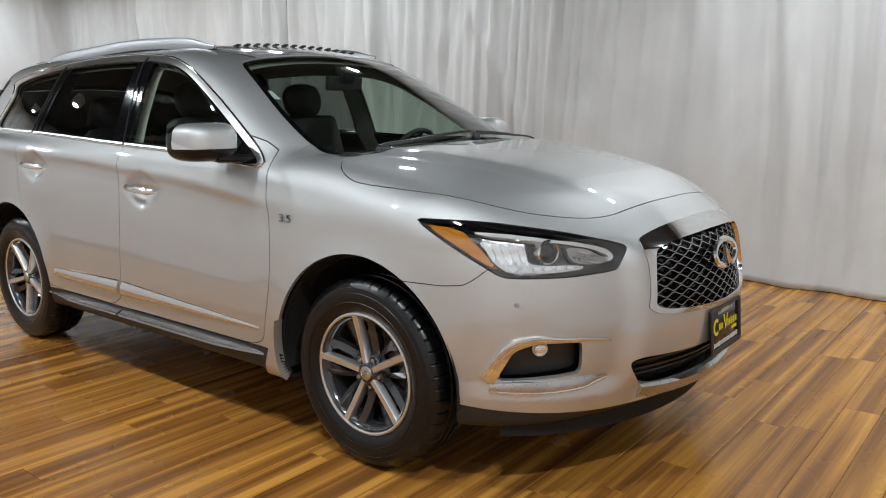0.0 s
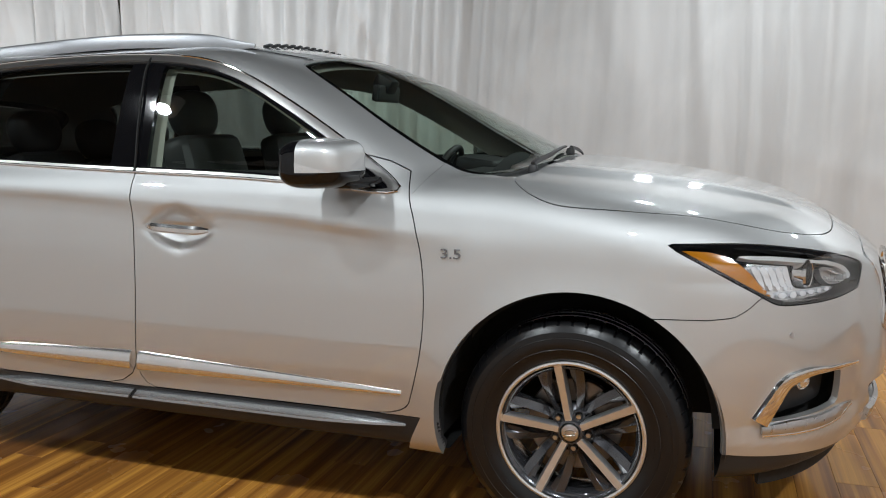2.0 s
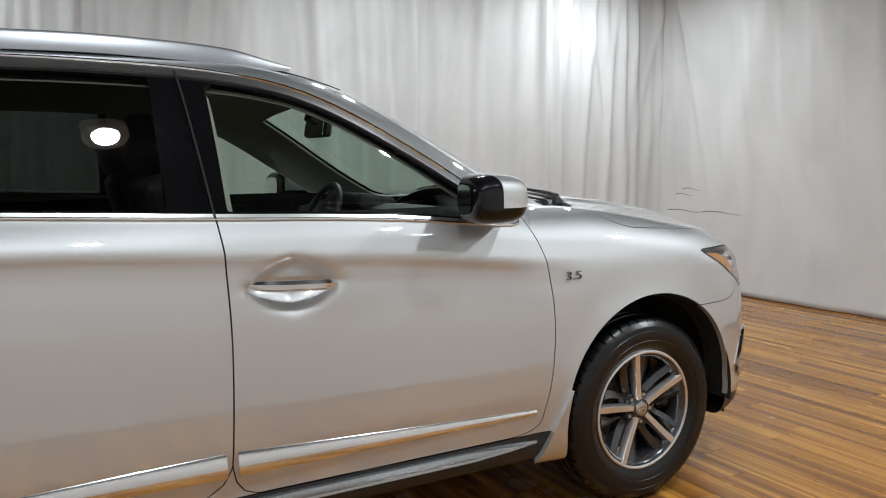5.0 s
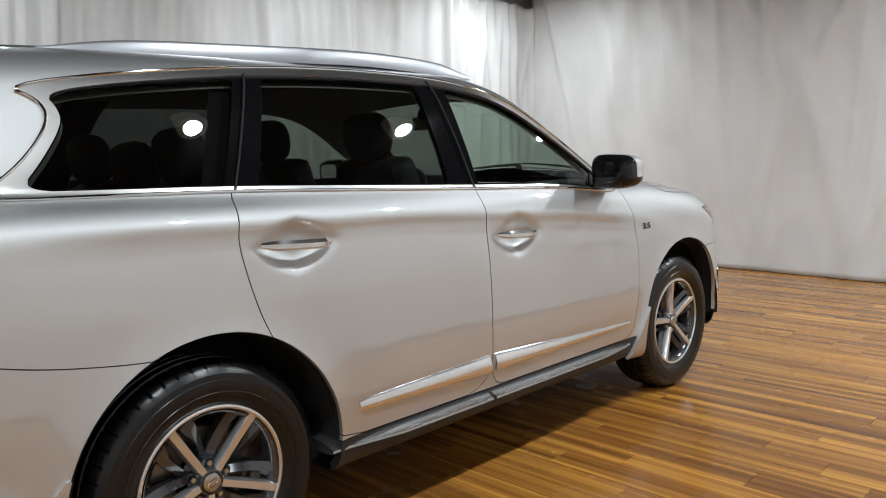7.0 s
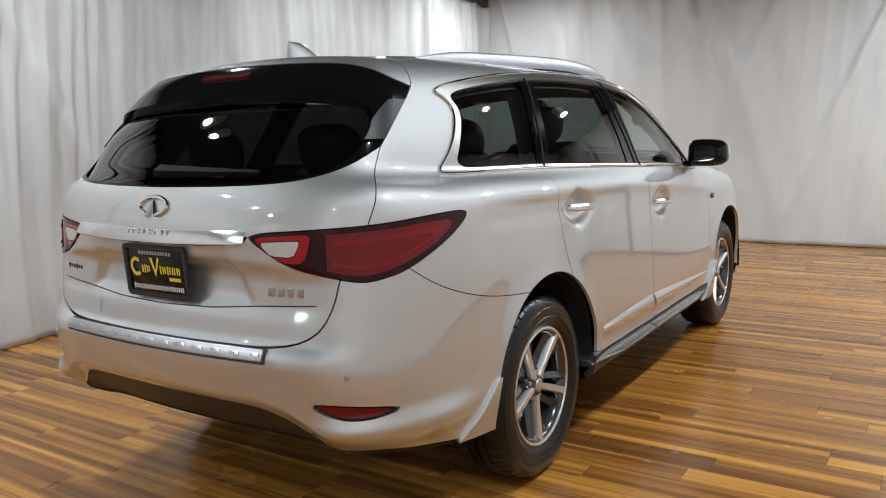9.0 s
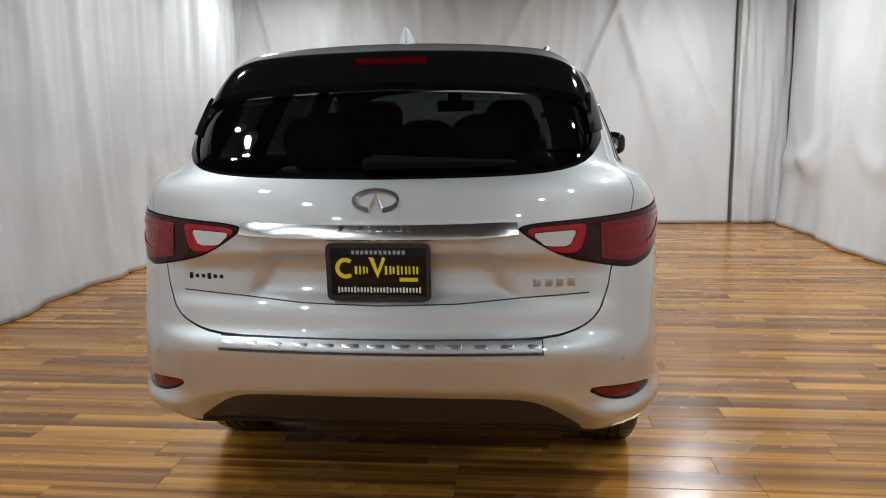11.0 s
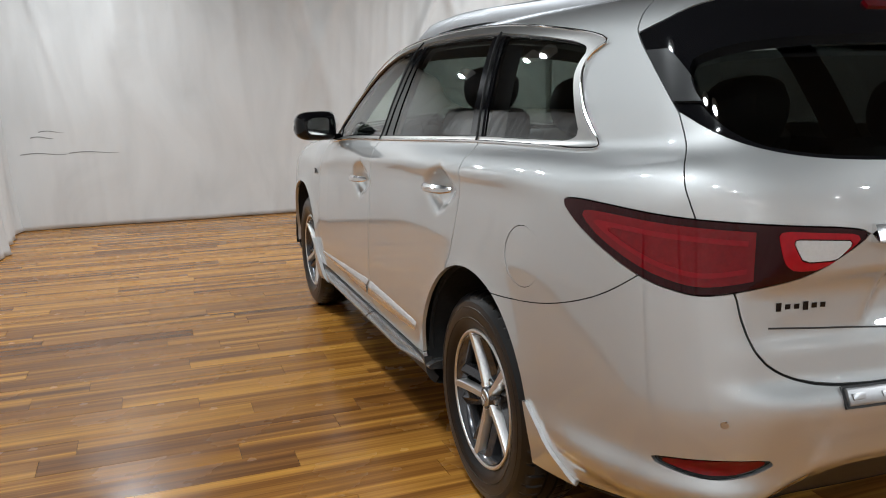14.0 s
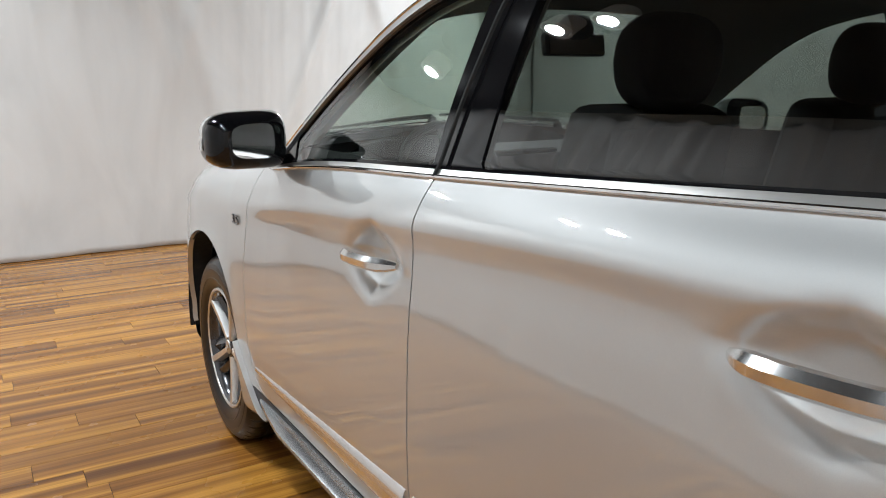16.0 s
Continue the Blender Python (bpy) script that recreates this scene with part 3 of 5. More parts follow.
def sheet(a, b, inward, top, seed, folds, drape, flare, label, sag=.010, tears=()):
    """A hanging white sheet from a to b (floor plan): upright folds, slanting drapes, a gathered foot."""
    a, b, inward = np.array(a, float), np.array(b, float), np.array(inward, float)
    rnd = np.random.RandomState(seed)
    length = np.linalg.norm(b - a)
    ns, nz = max(int(length / .028), 8), 58
    s, h = np.meshgrid(np.linspace(0, length, ns), np.linspace(0, 1, nz), indexing="ij")
    out = np.zeros_like(s)
    for _ in range(int(length * 1.1) if folds > .06 else 0):  # deep pleats
        at, wide, deep, wob = rnd.uniform(0, length), rnd.uniform(.045, .10), rnd.uniform(.05, .13), rnd.uniform(0, 6.3)
        line = at + .05 * np.sin(1.7 * h + wob) + .12 * (1 - h) * rnd.uniform(-1, 1)
        out += deep * np.exp(-((s - line) / (wide * (1.3 - .4 * h))) ** 2) * np.clip(.25 + h * rnd.uniform(.5, 1.1), 0, 1)
    for _ in range(7):  # upright folds that wander and fade
        wave, ph, at, wide = rnd.uniform(.18, .55), rnd.uniform(0, 6.3), rnd.uniform(0, length), rnd.uniform(.5, 1.6)
        w = np.sin(2 * math.pi * (s + .12 * np.sin(2.2 * h + ph)) / wave + ph)
        out += folds * np.maximum(w, -.2) ** 2 * np.exp(-((s - at) / wide) ** 2) * (.35 + .65 * h) * rnd.uniform(.5, 1)
    for _ in range(int(3 + length * 2.2)):  # slanting pulls from the hooks
        at, lean, wide = rnd.uniform(-.3, length + .3), rnd.uniform(-1.1, 1.1), rnd.uniform(.03, .11) * (1 if folds > .02 else 1.7)
        line = at + lean * (1 - h) * rnd.uniform(.6, 2.0)
        out += drape * rnd.uniform(.3, 1) * np.exp(-((s - line) / (wide * (1.2 - .5 * h))) ** 2) * np.clip(h * 1.3 - rnd.uniform(-.2, .5), 0, 1)
    for _ in range(int(2 + length)):  # sagging swags
        at, high, wide, tip = rnd.uniform(0, length), rnd.uniform(.2, .85), rnd.uniform(.5, 1.3), rnd.uniform(-.25, .25)
        line = high + .07 * ((s - at) / wide) ** 2 + tip * (s - at) * .3
        out += sag * rnd.uniform(.3, 1) * np.exp(-((h - line) / rnd.uniform(.03, .07)) ** 2) * np.exp(-((s - at) / wide) ** 2)
    out += .03 * np.sin(s * 1.1 + seed) + flare * (1 - h) ** 5 * (1 + .35 * np.sin(s * 3.1 + seed) + .2 * np.sin(s * 9.7))
    z = np.where(h < .001, GROUND + .006, GROUND + h * top - .02 * (1 - np.cos(s * 14)) * h ** 8)
    along = (b - a) / length
    xy = a + s[..., None] * along + out[..., None] * inward
    v = np.concatenate([xy, z[..., None]], 2).reshape(-1, 3)
    i = np.arange(ns * nz).reshape(ns, nz)
    f = np.stack([i[:-1, :-1], i[1:, :-1], i[1:, 1:], i[:-1, 1:]], -1).reshape(-1, 4)
    ob = put_mesh("curtain", v, f, CLOTH, None, True)
    tagged(ob, label, "curtain", "white sheets round the hall")
    grid = v.reshape(ns, nz, 3)
    for s0, s1, high in tears:  # small slits in the cloth
        i0, i1 = int(s0 / length * (ns - 1)), int(s1 / length * (ns - 1))
        lift = np.array([*inward, 0]) * .005
        path = grid[i0:i1, int(high / top * (nz - 1))] + lift
        path[:, 2] += .012 * np.sin(np.linspace(0, 5, len(path)))
        part("tear", sweep(path, lift / .005, [(-.004, 0), (0, .0015), (.004, 0)], scale=np.linspace(1.1, .4, len(path))), SLIT, ob, "dark slit torn in the cloth")
    m = ob.modifiers.new("thickness", "SOLIDIFY")
    m.thickness, m.offset = .004, 0
    return ob


HANG = "white cloth sheet hung to the floor"
sheet((BACK, LEFT), (-5.05, LEFT), (0, -1), 3.40, 3, .08, .04, .06, HANG + ", creased")
sheet((-5.0, LEFT + .03), (-3.95, LEFT + .03), (0, -1), 3.40, 5, .10, .03, .05, HANG + " in tight upright folds")
sheet((-3.9, LEFT + .05), (-2.25, LEFT + .05), (0, -1), 3.40, 8, .09, .03, .05, HANG + " in loose upright folds")
sheet((-2.2, LEFT), (FRONT + .02, LEFT), (0, -1), 3.22, 13, .095, .050, .10, HANG + ", long and wavy")
sheet((FRONT, LEFT - .02), (FRONT, -3.20), (-1, 0), 3.40, 21, .015, .105, .05, HANG + ", flat, slanting creases, small slits", tears=((.18, .66, .87), (.66, 1.20, .87), (.29, .54, 1.02), (.38, .66, 1.13)))
sheet((FRONT + .02, -3.25), (FRONT + .02, RIGHT + .02), (-1, 0), 3.40, 34, .05, .02, .05, HANG + ", narrow, in upright folds")
sheet((BACK, RIGHT), (FRONT - .02, RIGHT), (0, 1), 3.40, 55, .05, .055, .10, HANG + " with deep sagging drapes", .06)
sheet((BACK, RIGHT), (BACK, LEFT), (1, 0), 3.40, 89, .05, .03, .06, HANG + ", creased")

# ---- ceiling lamps: flush cans with a bright disc ----
def ceiling_lamp(x, y):
    lamp = root("ceiling_lamp", "round white ceiling lamp, lit, on the dark ceiling", "lamp", (x, y, CEILING), "ceiling lamps")
    part("housing", lathe([(.06, 0), (.13, 0), (.13, -.15), (.108, -.155), (.108, -.10), (.0, -.09)], 28), LAMP_BODY, lamp)
    return lamp


# The added fill at (-1.0, 2.12) gets a housing like the others.
for x, y in LAMPS:
    ceiling_lamp(x, y)

# ---- the car ----
SKIN = skin_grid()
car = root("car", "silver metallic sport utility car standing on the wooden floor", "car")

# outlines of its panels
DLO = soft_loop([(-1.868, 1.546), (-1.57, 1.595), (-1.11, 1.643), (-.69, 1.658), (-.27, 1.650), (0, 1.618), (.19, 1.555), (.40, 1.445), (.60, 1.325), (.80, 1.195),
                 (.895, 1.115), (.53, 1.155), (.21, 1.176), (-.21, 1.190), (-.9, 1.220), (-1.3, 1.236), (-1.67, 1.241), (-1.98, 1.243), (-1.975, 1.262), (-1.89, 1.32), (-1.82, 1.39), (-1.775, 1.46), (-1.79, 1.51)], 2)
DLO_IN = soft_loop([(-1.775, 1.530), (-1.57, 1.566), (-1.11, 1.615), (-.69, 1.630), (-.27, 1.622), (0, 1.590), (.18, 1.530), (.385, 1.422), (.585, 1.302), (.785, 1.172),
                    (.845, 1.128), (.53, 1.170), (.21, 1.191), (-.21, 1.205), (-.9, 1.235), (-1.3, 1.252), (-1.67, 1.258), (-1.89, 1.262), (-1.815, 1.345), (-1.745, 1.44), (-1.745, 1.485)], 2)
DOOR_F = soft_loop([(-.225, 1.40), (-.215, 1.20), (-.20, 1.05), (-.193, .84), (-.20, .63), (-.215, .372), (.0, .372), (.6, .372), (.895, .372), (.93, .48), (.962, .62), (.972, .79), (.958, .93), (.93, 1.04), (.90, 1.11), (.86, 1.25)], 2)
DOOR_R = soft_loop([(-.225, 1.40), (-.215, 1.20), (-.20, 1.05), (-.193, .84), (-.20, .63), (-.215, .372), (-.6, .372), (-1.06, .372), (-1.15, .6), (-1.26, .79), (-1.31, .95), (-1.338, 1.10), (-1.325, 1.18), (-1.295, 1.245), (-1.22, 1.40)], 2)
HOOD = soft_loop([(1.335, 0), (1.325, .40), (1.285, .60), (1.215, .765), (1.265, .845), (1.35, .885), (1.45, .892), (1.75, .862), (2.01, .772), (2.15, .645), (2.235, .50), (2.262, .31), (2.272, .0), (2.272, -.2), (1.335, -.2)], 2)
SCREEN = soft_loop([(1.29, -.2), (1.29, 0), (1.275, .42), (1.20, .64), (1.10, .712), (.97, .722), (.77, .70), (.56, .652), (.345, .597), (.345, .55), (.375, .30), (.385, 0), (.385, -.2)], 2)
COWL = soft_loop([(1.27, -.2), (1.355, -.2), (1.345, .40), (1.30, .615), (1.222, .772), (1.12, .735), (.95, .715), (1.1, .60), (1.25, .2)], 1)
LAMP_F = soft_loop([(.785, .988), (.83, .991), (1.09, .990), (1.30, .972), (1.52, .948), (1.74, .912), (1.80, .899), (1.815, .894), (1.818, .887), (1.812, .875), (1.772, .828), (1.765, .820), (1.75, .815), (1.66, .810), (1.50, .804), (1.25, .804), (1.18, .808), (1.13, .828), (.95, .905)], 2)
AMBER_F = soft_loop([(.79, .985), (1.0, .975), (1.06, .93), (1.20, .818), (1.14, .827), (.95, .907)], 1)
BUMPER_F = soft_loop([(.40, .768), (.70, .768), (.98, .768), (1.06, .80), (1.12, .84), (1.75, .88), (1.83, .93), (1.86, 1.2), (3.2, 1.2), (3.2, .1), (.40, .1)], 1)
FOG = soft_loop([(1.09, .450), (1.20, .575), (1.27, .595), (1.50, .597), (1.74, .585), (1.74, .574), (1.57, .572), (1.57, .470), (1.72, .452), (1.73, .432), (1.60, .398), (1.25, .412)], 1)
FOG_IN = soft_loop([(1.155, .455), (1.235, .560), (1.27, .577), (1.33, .583), (1.56, .580), (1.575, .570), (1.575, .48), (1.56, .462), (1.19, .448)], 1)
GRILLE = soft_loop([(-.2, .902), (0, .902), (.24, .897), (.39, .882), (.425, .862), (.438, .79), (.448, .71), (.452, .682), (.40, .664), (.22, .648), (0, .642), (-.2, .642)], 2)
GRILLE_RING = soft_loop([(-.2, .952), (0, .952), (.25, .945), (.42, .922), (.468, .905), (.462, .80), (.472, .71), (.482, .672), (.42, .646), (.23, .630), (0, .624), (-.2, .624)], 2)
INTAKE = soft_loop([(-.2, .492), (0, .492), (.35, .497), (.535, .507), (.52, .44), (.46, .380), (.30, .370), (0, .366), (-.2, .366)], 2)
TAIL = soft_loop([(2.10, 1.090), (1.80, 1.104), (1.55, 1.114), (1.26, 1.132), (1.10, 1.134), (1.065, 1.118), (1.18, 1.05), (1.41, .966), (1.55, .944), (1.62, .940), (1.76, .958), (1.92, .985), (2.06, 1.055)], 2)
TAIL_IN = soft_loop([(2.05, 1.074), (1.80, 1.086), (1.55, 1.096), (1.26, 1.112), (1.15, 1.108), (1.24, 1.05), (1.42, .988), (1.56, .962), (1.64, .962), (1.76, .978), (1.90, 1.003), (2.01, 1.045)], 2)
GATE = soft_loop([(1.10, 1.80), (1.26, 1.56), (1.40, 1.42), (1.50, 1.32), (1.545, 1.14), (1.70, .965), (1.735, .87), (1.79, .80), (1.87, .757), (1.98, .737), (2.15, .731), (3.2, .731), (3.2, 1.80)], 1)
BUMPER_R = soft_loop([(.30, .778), (.68, .784), (.85, .802), (1.0, .828), (1.14, .864), (1.27, .908), (1.41, .978), (1.55, 1.06), (3.2, 1.06), (3.2, .1), (.30, .1)], 2)
BLACK_R = soft_loop([(-.2, 1.230), (0, 1.230), (.42, 1.236), (.60, 1.252), (.69, 1.290), (.735, 1.37), (.735, 1.47), (.68, 1.56), (.59, 1.622), (.42, 1.650), (0, 1.660), (-.2, 1.660)], 2)
GLASS_R = soft_loop([(-.2, 1.240), (0, 1.240), (.42, 1.246), (.60, 1.262), (.668, 1.30), (.695, 1.37), (.685, 1.44), (.650, 1.498), (.45, 1.530), (0, 1.545), (-.2, 1.545)], 2)
REFLECTOR = soft_loop([(1.46, .548), (1.47, .530), (1.66, .512), (1.80, .528), (1.885, .572), (1.70, .566)], 2)
VALANCE = soft_loop([(-.2, .536), (0, .536), (.25, .535), (.44, .530), (.52, .508), (.60, .450), (.66, .405), (.70, .2), (-.2, .2)], 1)
ROOF = soft_loop([(.352, -.2), (.352, .3), (.31, .50), (.20, .565), (-.3, .578), (-1.0, .575), (-1.6, .556), (-1.885, .53), (-1.895, .3), (-1.895, -.2)], 1)
SUNROOF = soft_loop([(.07, -.2), (.07, .40), (.04, .43), (-.70, .43), (-.74, .40), (-.74, -.2)], 1)

S_DLO, S_IN, S_DF, S_DR = on_side(DLO), on_side(DLO_IN), on_side(DOOR_F), on_side(DOOR_R)
T_HOOD, T_SCREEN, T_COWL, T_ROOF = on_top(HOOD), on_top(SCREEN), on_top(COWL), on_top(ROOF)
N_LAMP, N_BUMP = on_nose(LAMP_F), on_nose(BUMPER_F)
R_TAIL, R_BUMP = on_tail(TAIL), on_tail(BUMPER_R)
ahead = lambda a: (lambda p: p[:, 0] - a)
behind = lambda a: (lambda p: a - p[:, 0])
above = lambda a: (lambda p: p[:, 2] - a)
below = lambda a: (lambda p: a - p[:, 2])
arches = lambda p: np.minimum(np.hypot(p[:, 0] - AXLE - .014, p[:, 2] - HUB_Z - .012), np.hypot(p[:, 0] + AXLE - .004, p[:, 2] - HUB_Z - .004)) - .452
gate_top = lambda p: -(p[:, 0] + 1.905) - .55 * (1.63 - p[:, 2])
in_gate = lambda p: np.minimum(on_tail(GATE)(p), np.minimum(gate_top(p), -1.7 - p[:, 0]))
front_zone = lambda fn: (lambda p: np.minimum(fn(p), p[:, 0] - 1.0))
rear_zone = lambda fn: (lambda p: np.minimum(fn(p), -1.0 - p[:, 0]))
pillar_cut = lambda p: np.where(p[:, 2] > 1.116, (p[:, 0] - .905) - (p[:, 2] - 1.12) * .62, p[:, 0] - .40)  # fender behind the windscreen pillar
G = .0017
g_nose = lambda p: np.where(p[:, 2] > .87, .0001, G)
SIDES = ((1, "left"), (-1, "right"))
BELT = 1.0

# painted panels
hood = skin_part("hood", [above(.85), ahead(1.15), lambda p: T_HOOD(p) - G], SILVER, car, whole=True)
bumper = skin_part("front_bumper", [ahead(1.4), lambda p: p[:, 2] - np.interp(p[:, 0], [1.85, 2.3], [.358, .322]), lambda p: N_BUMP(p) - g_nose(p), off(front_zone(lambda p: np.minimum(T_HOOD(p), p[:, 2] - .9)), G), off(front_zone(N_LAMP), G), arches,
                   off(front_zone(on_end(GRILLE_RING))), off(front_zone(on_nose(FOG_IN))), off(front_zone(on_end(INTAKE)))], SILVER, car, whole=True, edge=.02)
roof = skin_part("roof", [above(1.45), lambda p: T_ROOF(p) - G, off(on_top(SUNROOF))], SILVER, car, whole=True)
gate = skin_part("liftgate", [behind(-1.5), lambda p: in_gate(p) - .003, off(rear_zone(R_TAIL), G), off(rear_zone(on_end(BLACK_R)))], SILVER, car, whole=True)
rear_bumper = skin_part("rear_bumper", [behind(-1.5), lambda p: p[:, 2] - np.interp(-p[:, 0], [1.95, 2.35], [.325, .393]), lambda p: R_BUMP(p) - G, off(in_gate, .003), off(rear_zone(R_TAIL), G), arches, off(rear_zone(on_end(VALANCE))), off(rear_zone(on_tail(REFLECTOR)))],
                        SILVER, car, whole=True, edge=.02)
FUEL = np.array([(-1.81 + .106 * math.cos(a), .935 + .088 * math.sin(a)) for a in np.linspace(0, 2 * math.pi, 40, endpoint=False)])
panels = {}
for s, word in SIDES:
    tests = [above(.372), off(S_DF, G), off(S_DR, G), off(S_DLO), lambda p: -pillar_cut(p) - G,
             lambda p: -T_SCREEN(p) - .002, lambda p: -np.minimum(T_ROOF(p), p[:, 2] - 1.45) - .001, off(in_gate, G), off(rear_zone(R_TAIL), G), off(rear_zone(R_BUMP), G), arches]
    if s > 0:
        tests.append(off(on_side(FUEL), .0022))
    panels["side", s] = skin_part("body_side", tests, SILVER, car, side=s)
    if s > 0:
        skin_part("fuel_seal", [behind(-1.4), above(.7), lambda p: .012 - np.abs(on_side(FUEL)(p))], DARK, panels["side", s], side=s, sink=.006, edge=0)
        skin_part("fuel_door", [behind(-1.4), above(.7), on_side(FUEL)], SILVER, panels["side", s], sink=.0015, side=s, label="round fuel filler door")
    panels["fender", s] = skin_part("fender", [ahead(.8), above(.372), lambda p: pillar_cut(p) - .0, off(S_DF, G), off(front_zone(lambda p: np.minimum(T_HOOD(p), p[:, 2] - .9)), G), off(N_LAMP, G), lambda p: -front_zone(N_BUMP)(p) - g_nose(p),
                                    lambda p: -np.minimum(T_COWL(p), p[:, 2] - 1.05), lambda p: -T_SCREEN(p), arches], SILVER, car, side=s)
    panels["front", s] = skin_part("front_door", [ahead(-.4), behind(1.1), below(1.3), on_side(DOOR_F, .0024), off(S_DLO)], SILVER, car, side=s)
    panels["rear", s] = skin_part("rear_door", [ahead(-1.5), behind(0), below(1.3), on_side(DOOR_R, .0024), off(S_DLO), arches], SILVER, car, side=s)
    # side windows: bright surround, black frames, panes
    part_of = panels["side", s]
    skin_part("window_surround", [above(1.05), on_side(DLO, .001), off(S_IN)], SURROUND, part_of, sink=-.004, side=s, edge=.018, label="polished chrome window surround")
    q, nq = skin_at("side", DLO[:, 0], DLO[:, 1], s)
    part("bright_bead", sweep(q + nq * .004, nq, round_section(.0048, 8), closed=True), CHROME, part_of, "polished chrome bead")
    lean = lambda p, x0, x1: p[:, 0] - (x0 + (x1 - x0) * (p[:, 2] - 1.2) / .43)
    panes = {"front": (lambda p: np.minimum(np.minimum(lean(p, -.175, -.195), inside(DLO_IN, p[:, 0], p[:, 2]) - .010), lean(p, .66, 1.02) * -1 + .0), CLEAR, panels["front", s]),
             "rear": (lambda p: np.minimum(np.minimum(lean(p, -1.22, -1.06), -lean(p, -.345, -.355)), inside(DLO_IN, p[:, 0], p[:, 2]) - .008), PRIVACY, panels["rear", s]),
             "quarter": (lambda p: np.minimum(-lean(p, -1.335, -1.165), inside(DLO_IN, p[:, 0], p[:, 2]) - .004), PRIVACY, panels["side", s])}
    for key, (fn, mat, owner) in panes.items():
        ob = skin_part("window_pane", [above(1.05), fn], mat, owner, sink=.008, edge=0, side=s, label="clear front door glass" if key == "front" else "dark tinted privacy glass")
        ob.visible_shadow = False
    skin_part("pillar_trim", [above(1.05), S_IN] + [off(fn) for fn, _, _ in panes.values()], GLOSS_BLACK, part_of, sink=.004, edge=.02, side=s, label="glossy black pillar covers")
    for x0, x1 in ((-.217, -.275), (-1.302, -1.125)):
        zs = np.linspace(1.19 if x0 > -1 else 1.235, 1.628 if x0 > -1 else 1.612, 24)
        q, nq = skin_at("side", x0 + (x1 - x0) * (zs - 1.2) / .43, zs, s)
        part("frame_gap", sweep(q + nq * .0065, nq, [(-.003, -.004), (-.003, .003), (.003, .003), (.003, -.004)]), DARK, panels["side", s])
    skin_part("inner_pillar", [above(1.10), below(1.66), lambda p: .075 - np.abs(lean(p, -.22, -.25))], BEIGE, car, sink=.055, edge=.0, side=s, label="beige inner door pillar")
    skin_part("inner_pillar", [above(1.10), below(1.66), lambda p: .10 - np.abs(lean(p, -1.29, -1.13))], DARK, car, sink=.055, edge=.0, side=s)
    # rocker, step board, mud flaps
    skin_part("rocker", [below(.368), ahead(-1.2), behind(1.2), above(.26), arches], TRIM_BLACK, car, side=s, edge=.03)
    skin_part("mud_flap", [below(.52), ahead(.86), behind(1.2), lambda p: (p[:, 0] - .945) + (p[:, 2] - .35) * -.52 * 1, above(.262), arches], SILVER, car, side=s, sink=-.020, edge=.04, label="silver front mud flap")
    skin_part("mud_flap", [below(.52), behind(-1.6), ahead(-2.10), lambda p: (p[:, 0] + 2.04) - (p[:, 2] - .36) * .95, above(.335), arches], SILVER, car, side=s, sink=-.012, edge=.03, label="silver rear mud flap")

    for fn, more in ((S_DF, [below(1.25)]), (S_DR, [below(1.25), arches])):
        skin_part("door_seal", [above(.375)] + more + [lambda p, fn=fn: .014 - np.abs(fn(p)), off(S_DLO)], DARK, car, side=s, sink=.007, edge=0)
seam = lambda fn, w=.014: (lambda p: w - np.abs(fn(p)))
skin_part("hood_seal", [above(.85), ahead(1.3), seam(T_HOOD)], DARK, hood, whole=True, sink=.007, edge=0)
skin_part("gate_seal", [behind(-1.7), above(.72), below(1.64), seam(in_gate), off(rear_zone(R_TAIL))], DARK, gate, whole=True, sink=.008, edge=0)
for s, word in SIDES:
    skin_part("bumper_seal", [behind(-1.4), ahead(-2.45), seam(R_BUMP, .010), above(.6), arches, off(in_gate), off(rear_zone(R_TAIL))], DARK, rear_bumper, side=s, sink=.006, edge=0)
    skin_part("bumper_seal", [ahead(1.4), seam(N_BUMP, .010), above(.7), below(.86), arches, off(front_zone(N_LAMP)), lambda p: 1.4 - p[:, 0] + np.abs(p[:, 1])], DARK, bumper, side=s, sink=.006, edge=0)

# lower black covers
ys = np.linspace(-.835, .835, 61)
xs = 2.452 - .42 * ys ** 2 - .20 * (np.abs(ys) / .965) ** 10 - .085
part("front_skirt", sweep(np.stack([xs, ys, .262 + .02 * np.abs(ys / .9) ** 4], 1), (0, 0, 1), [(-.012, -.046), (.0, -.050), (.012, .075), (-.03, .075)]), DARK, car, "black lower front skirt")
skin_part("skirt_roof", [ahead(1.5), lambda p: np.interp(p[:, 0], [1.85, 2.3], [.355, .319]) - p[:, 2], arches], TRIM_BLACK, car, whole=True, sink=.004, edge=.0)
skin_part("rear_valance", [behind(-1.9), on_end(VALANCE, .002), above(.33), rear_zone(lambda p: .5 + 0 * p[:, 0])], TRIM_BLACK, car, whole=True, sink=.006, edge=.02, label="matt black lower bumper valance")
skin_part("underbody", [lambda p: .262 + .128 * np.clip((-1.75 - p[:, 0]) / .6, 0, 1) - p[:, 2], arches], DARK, car, whole=True, sink=.004, edge=0)

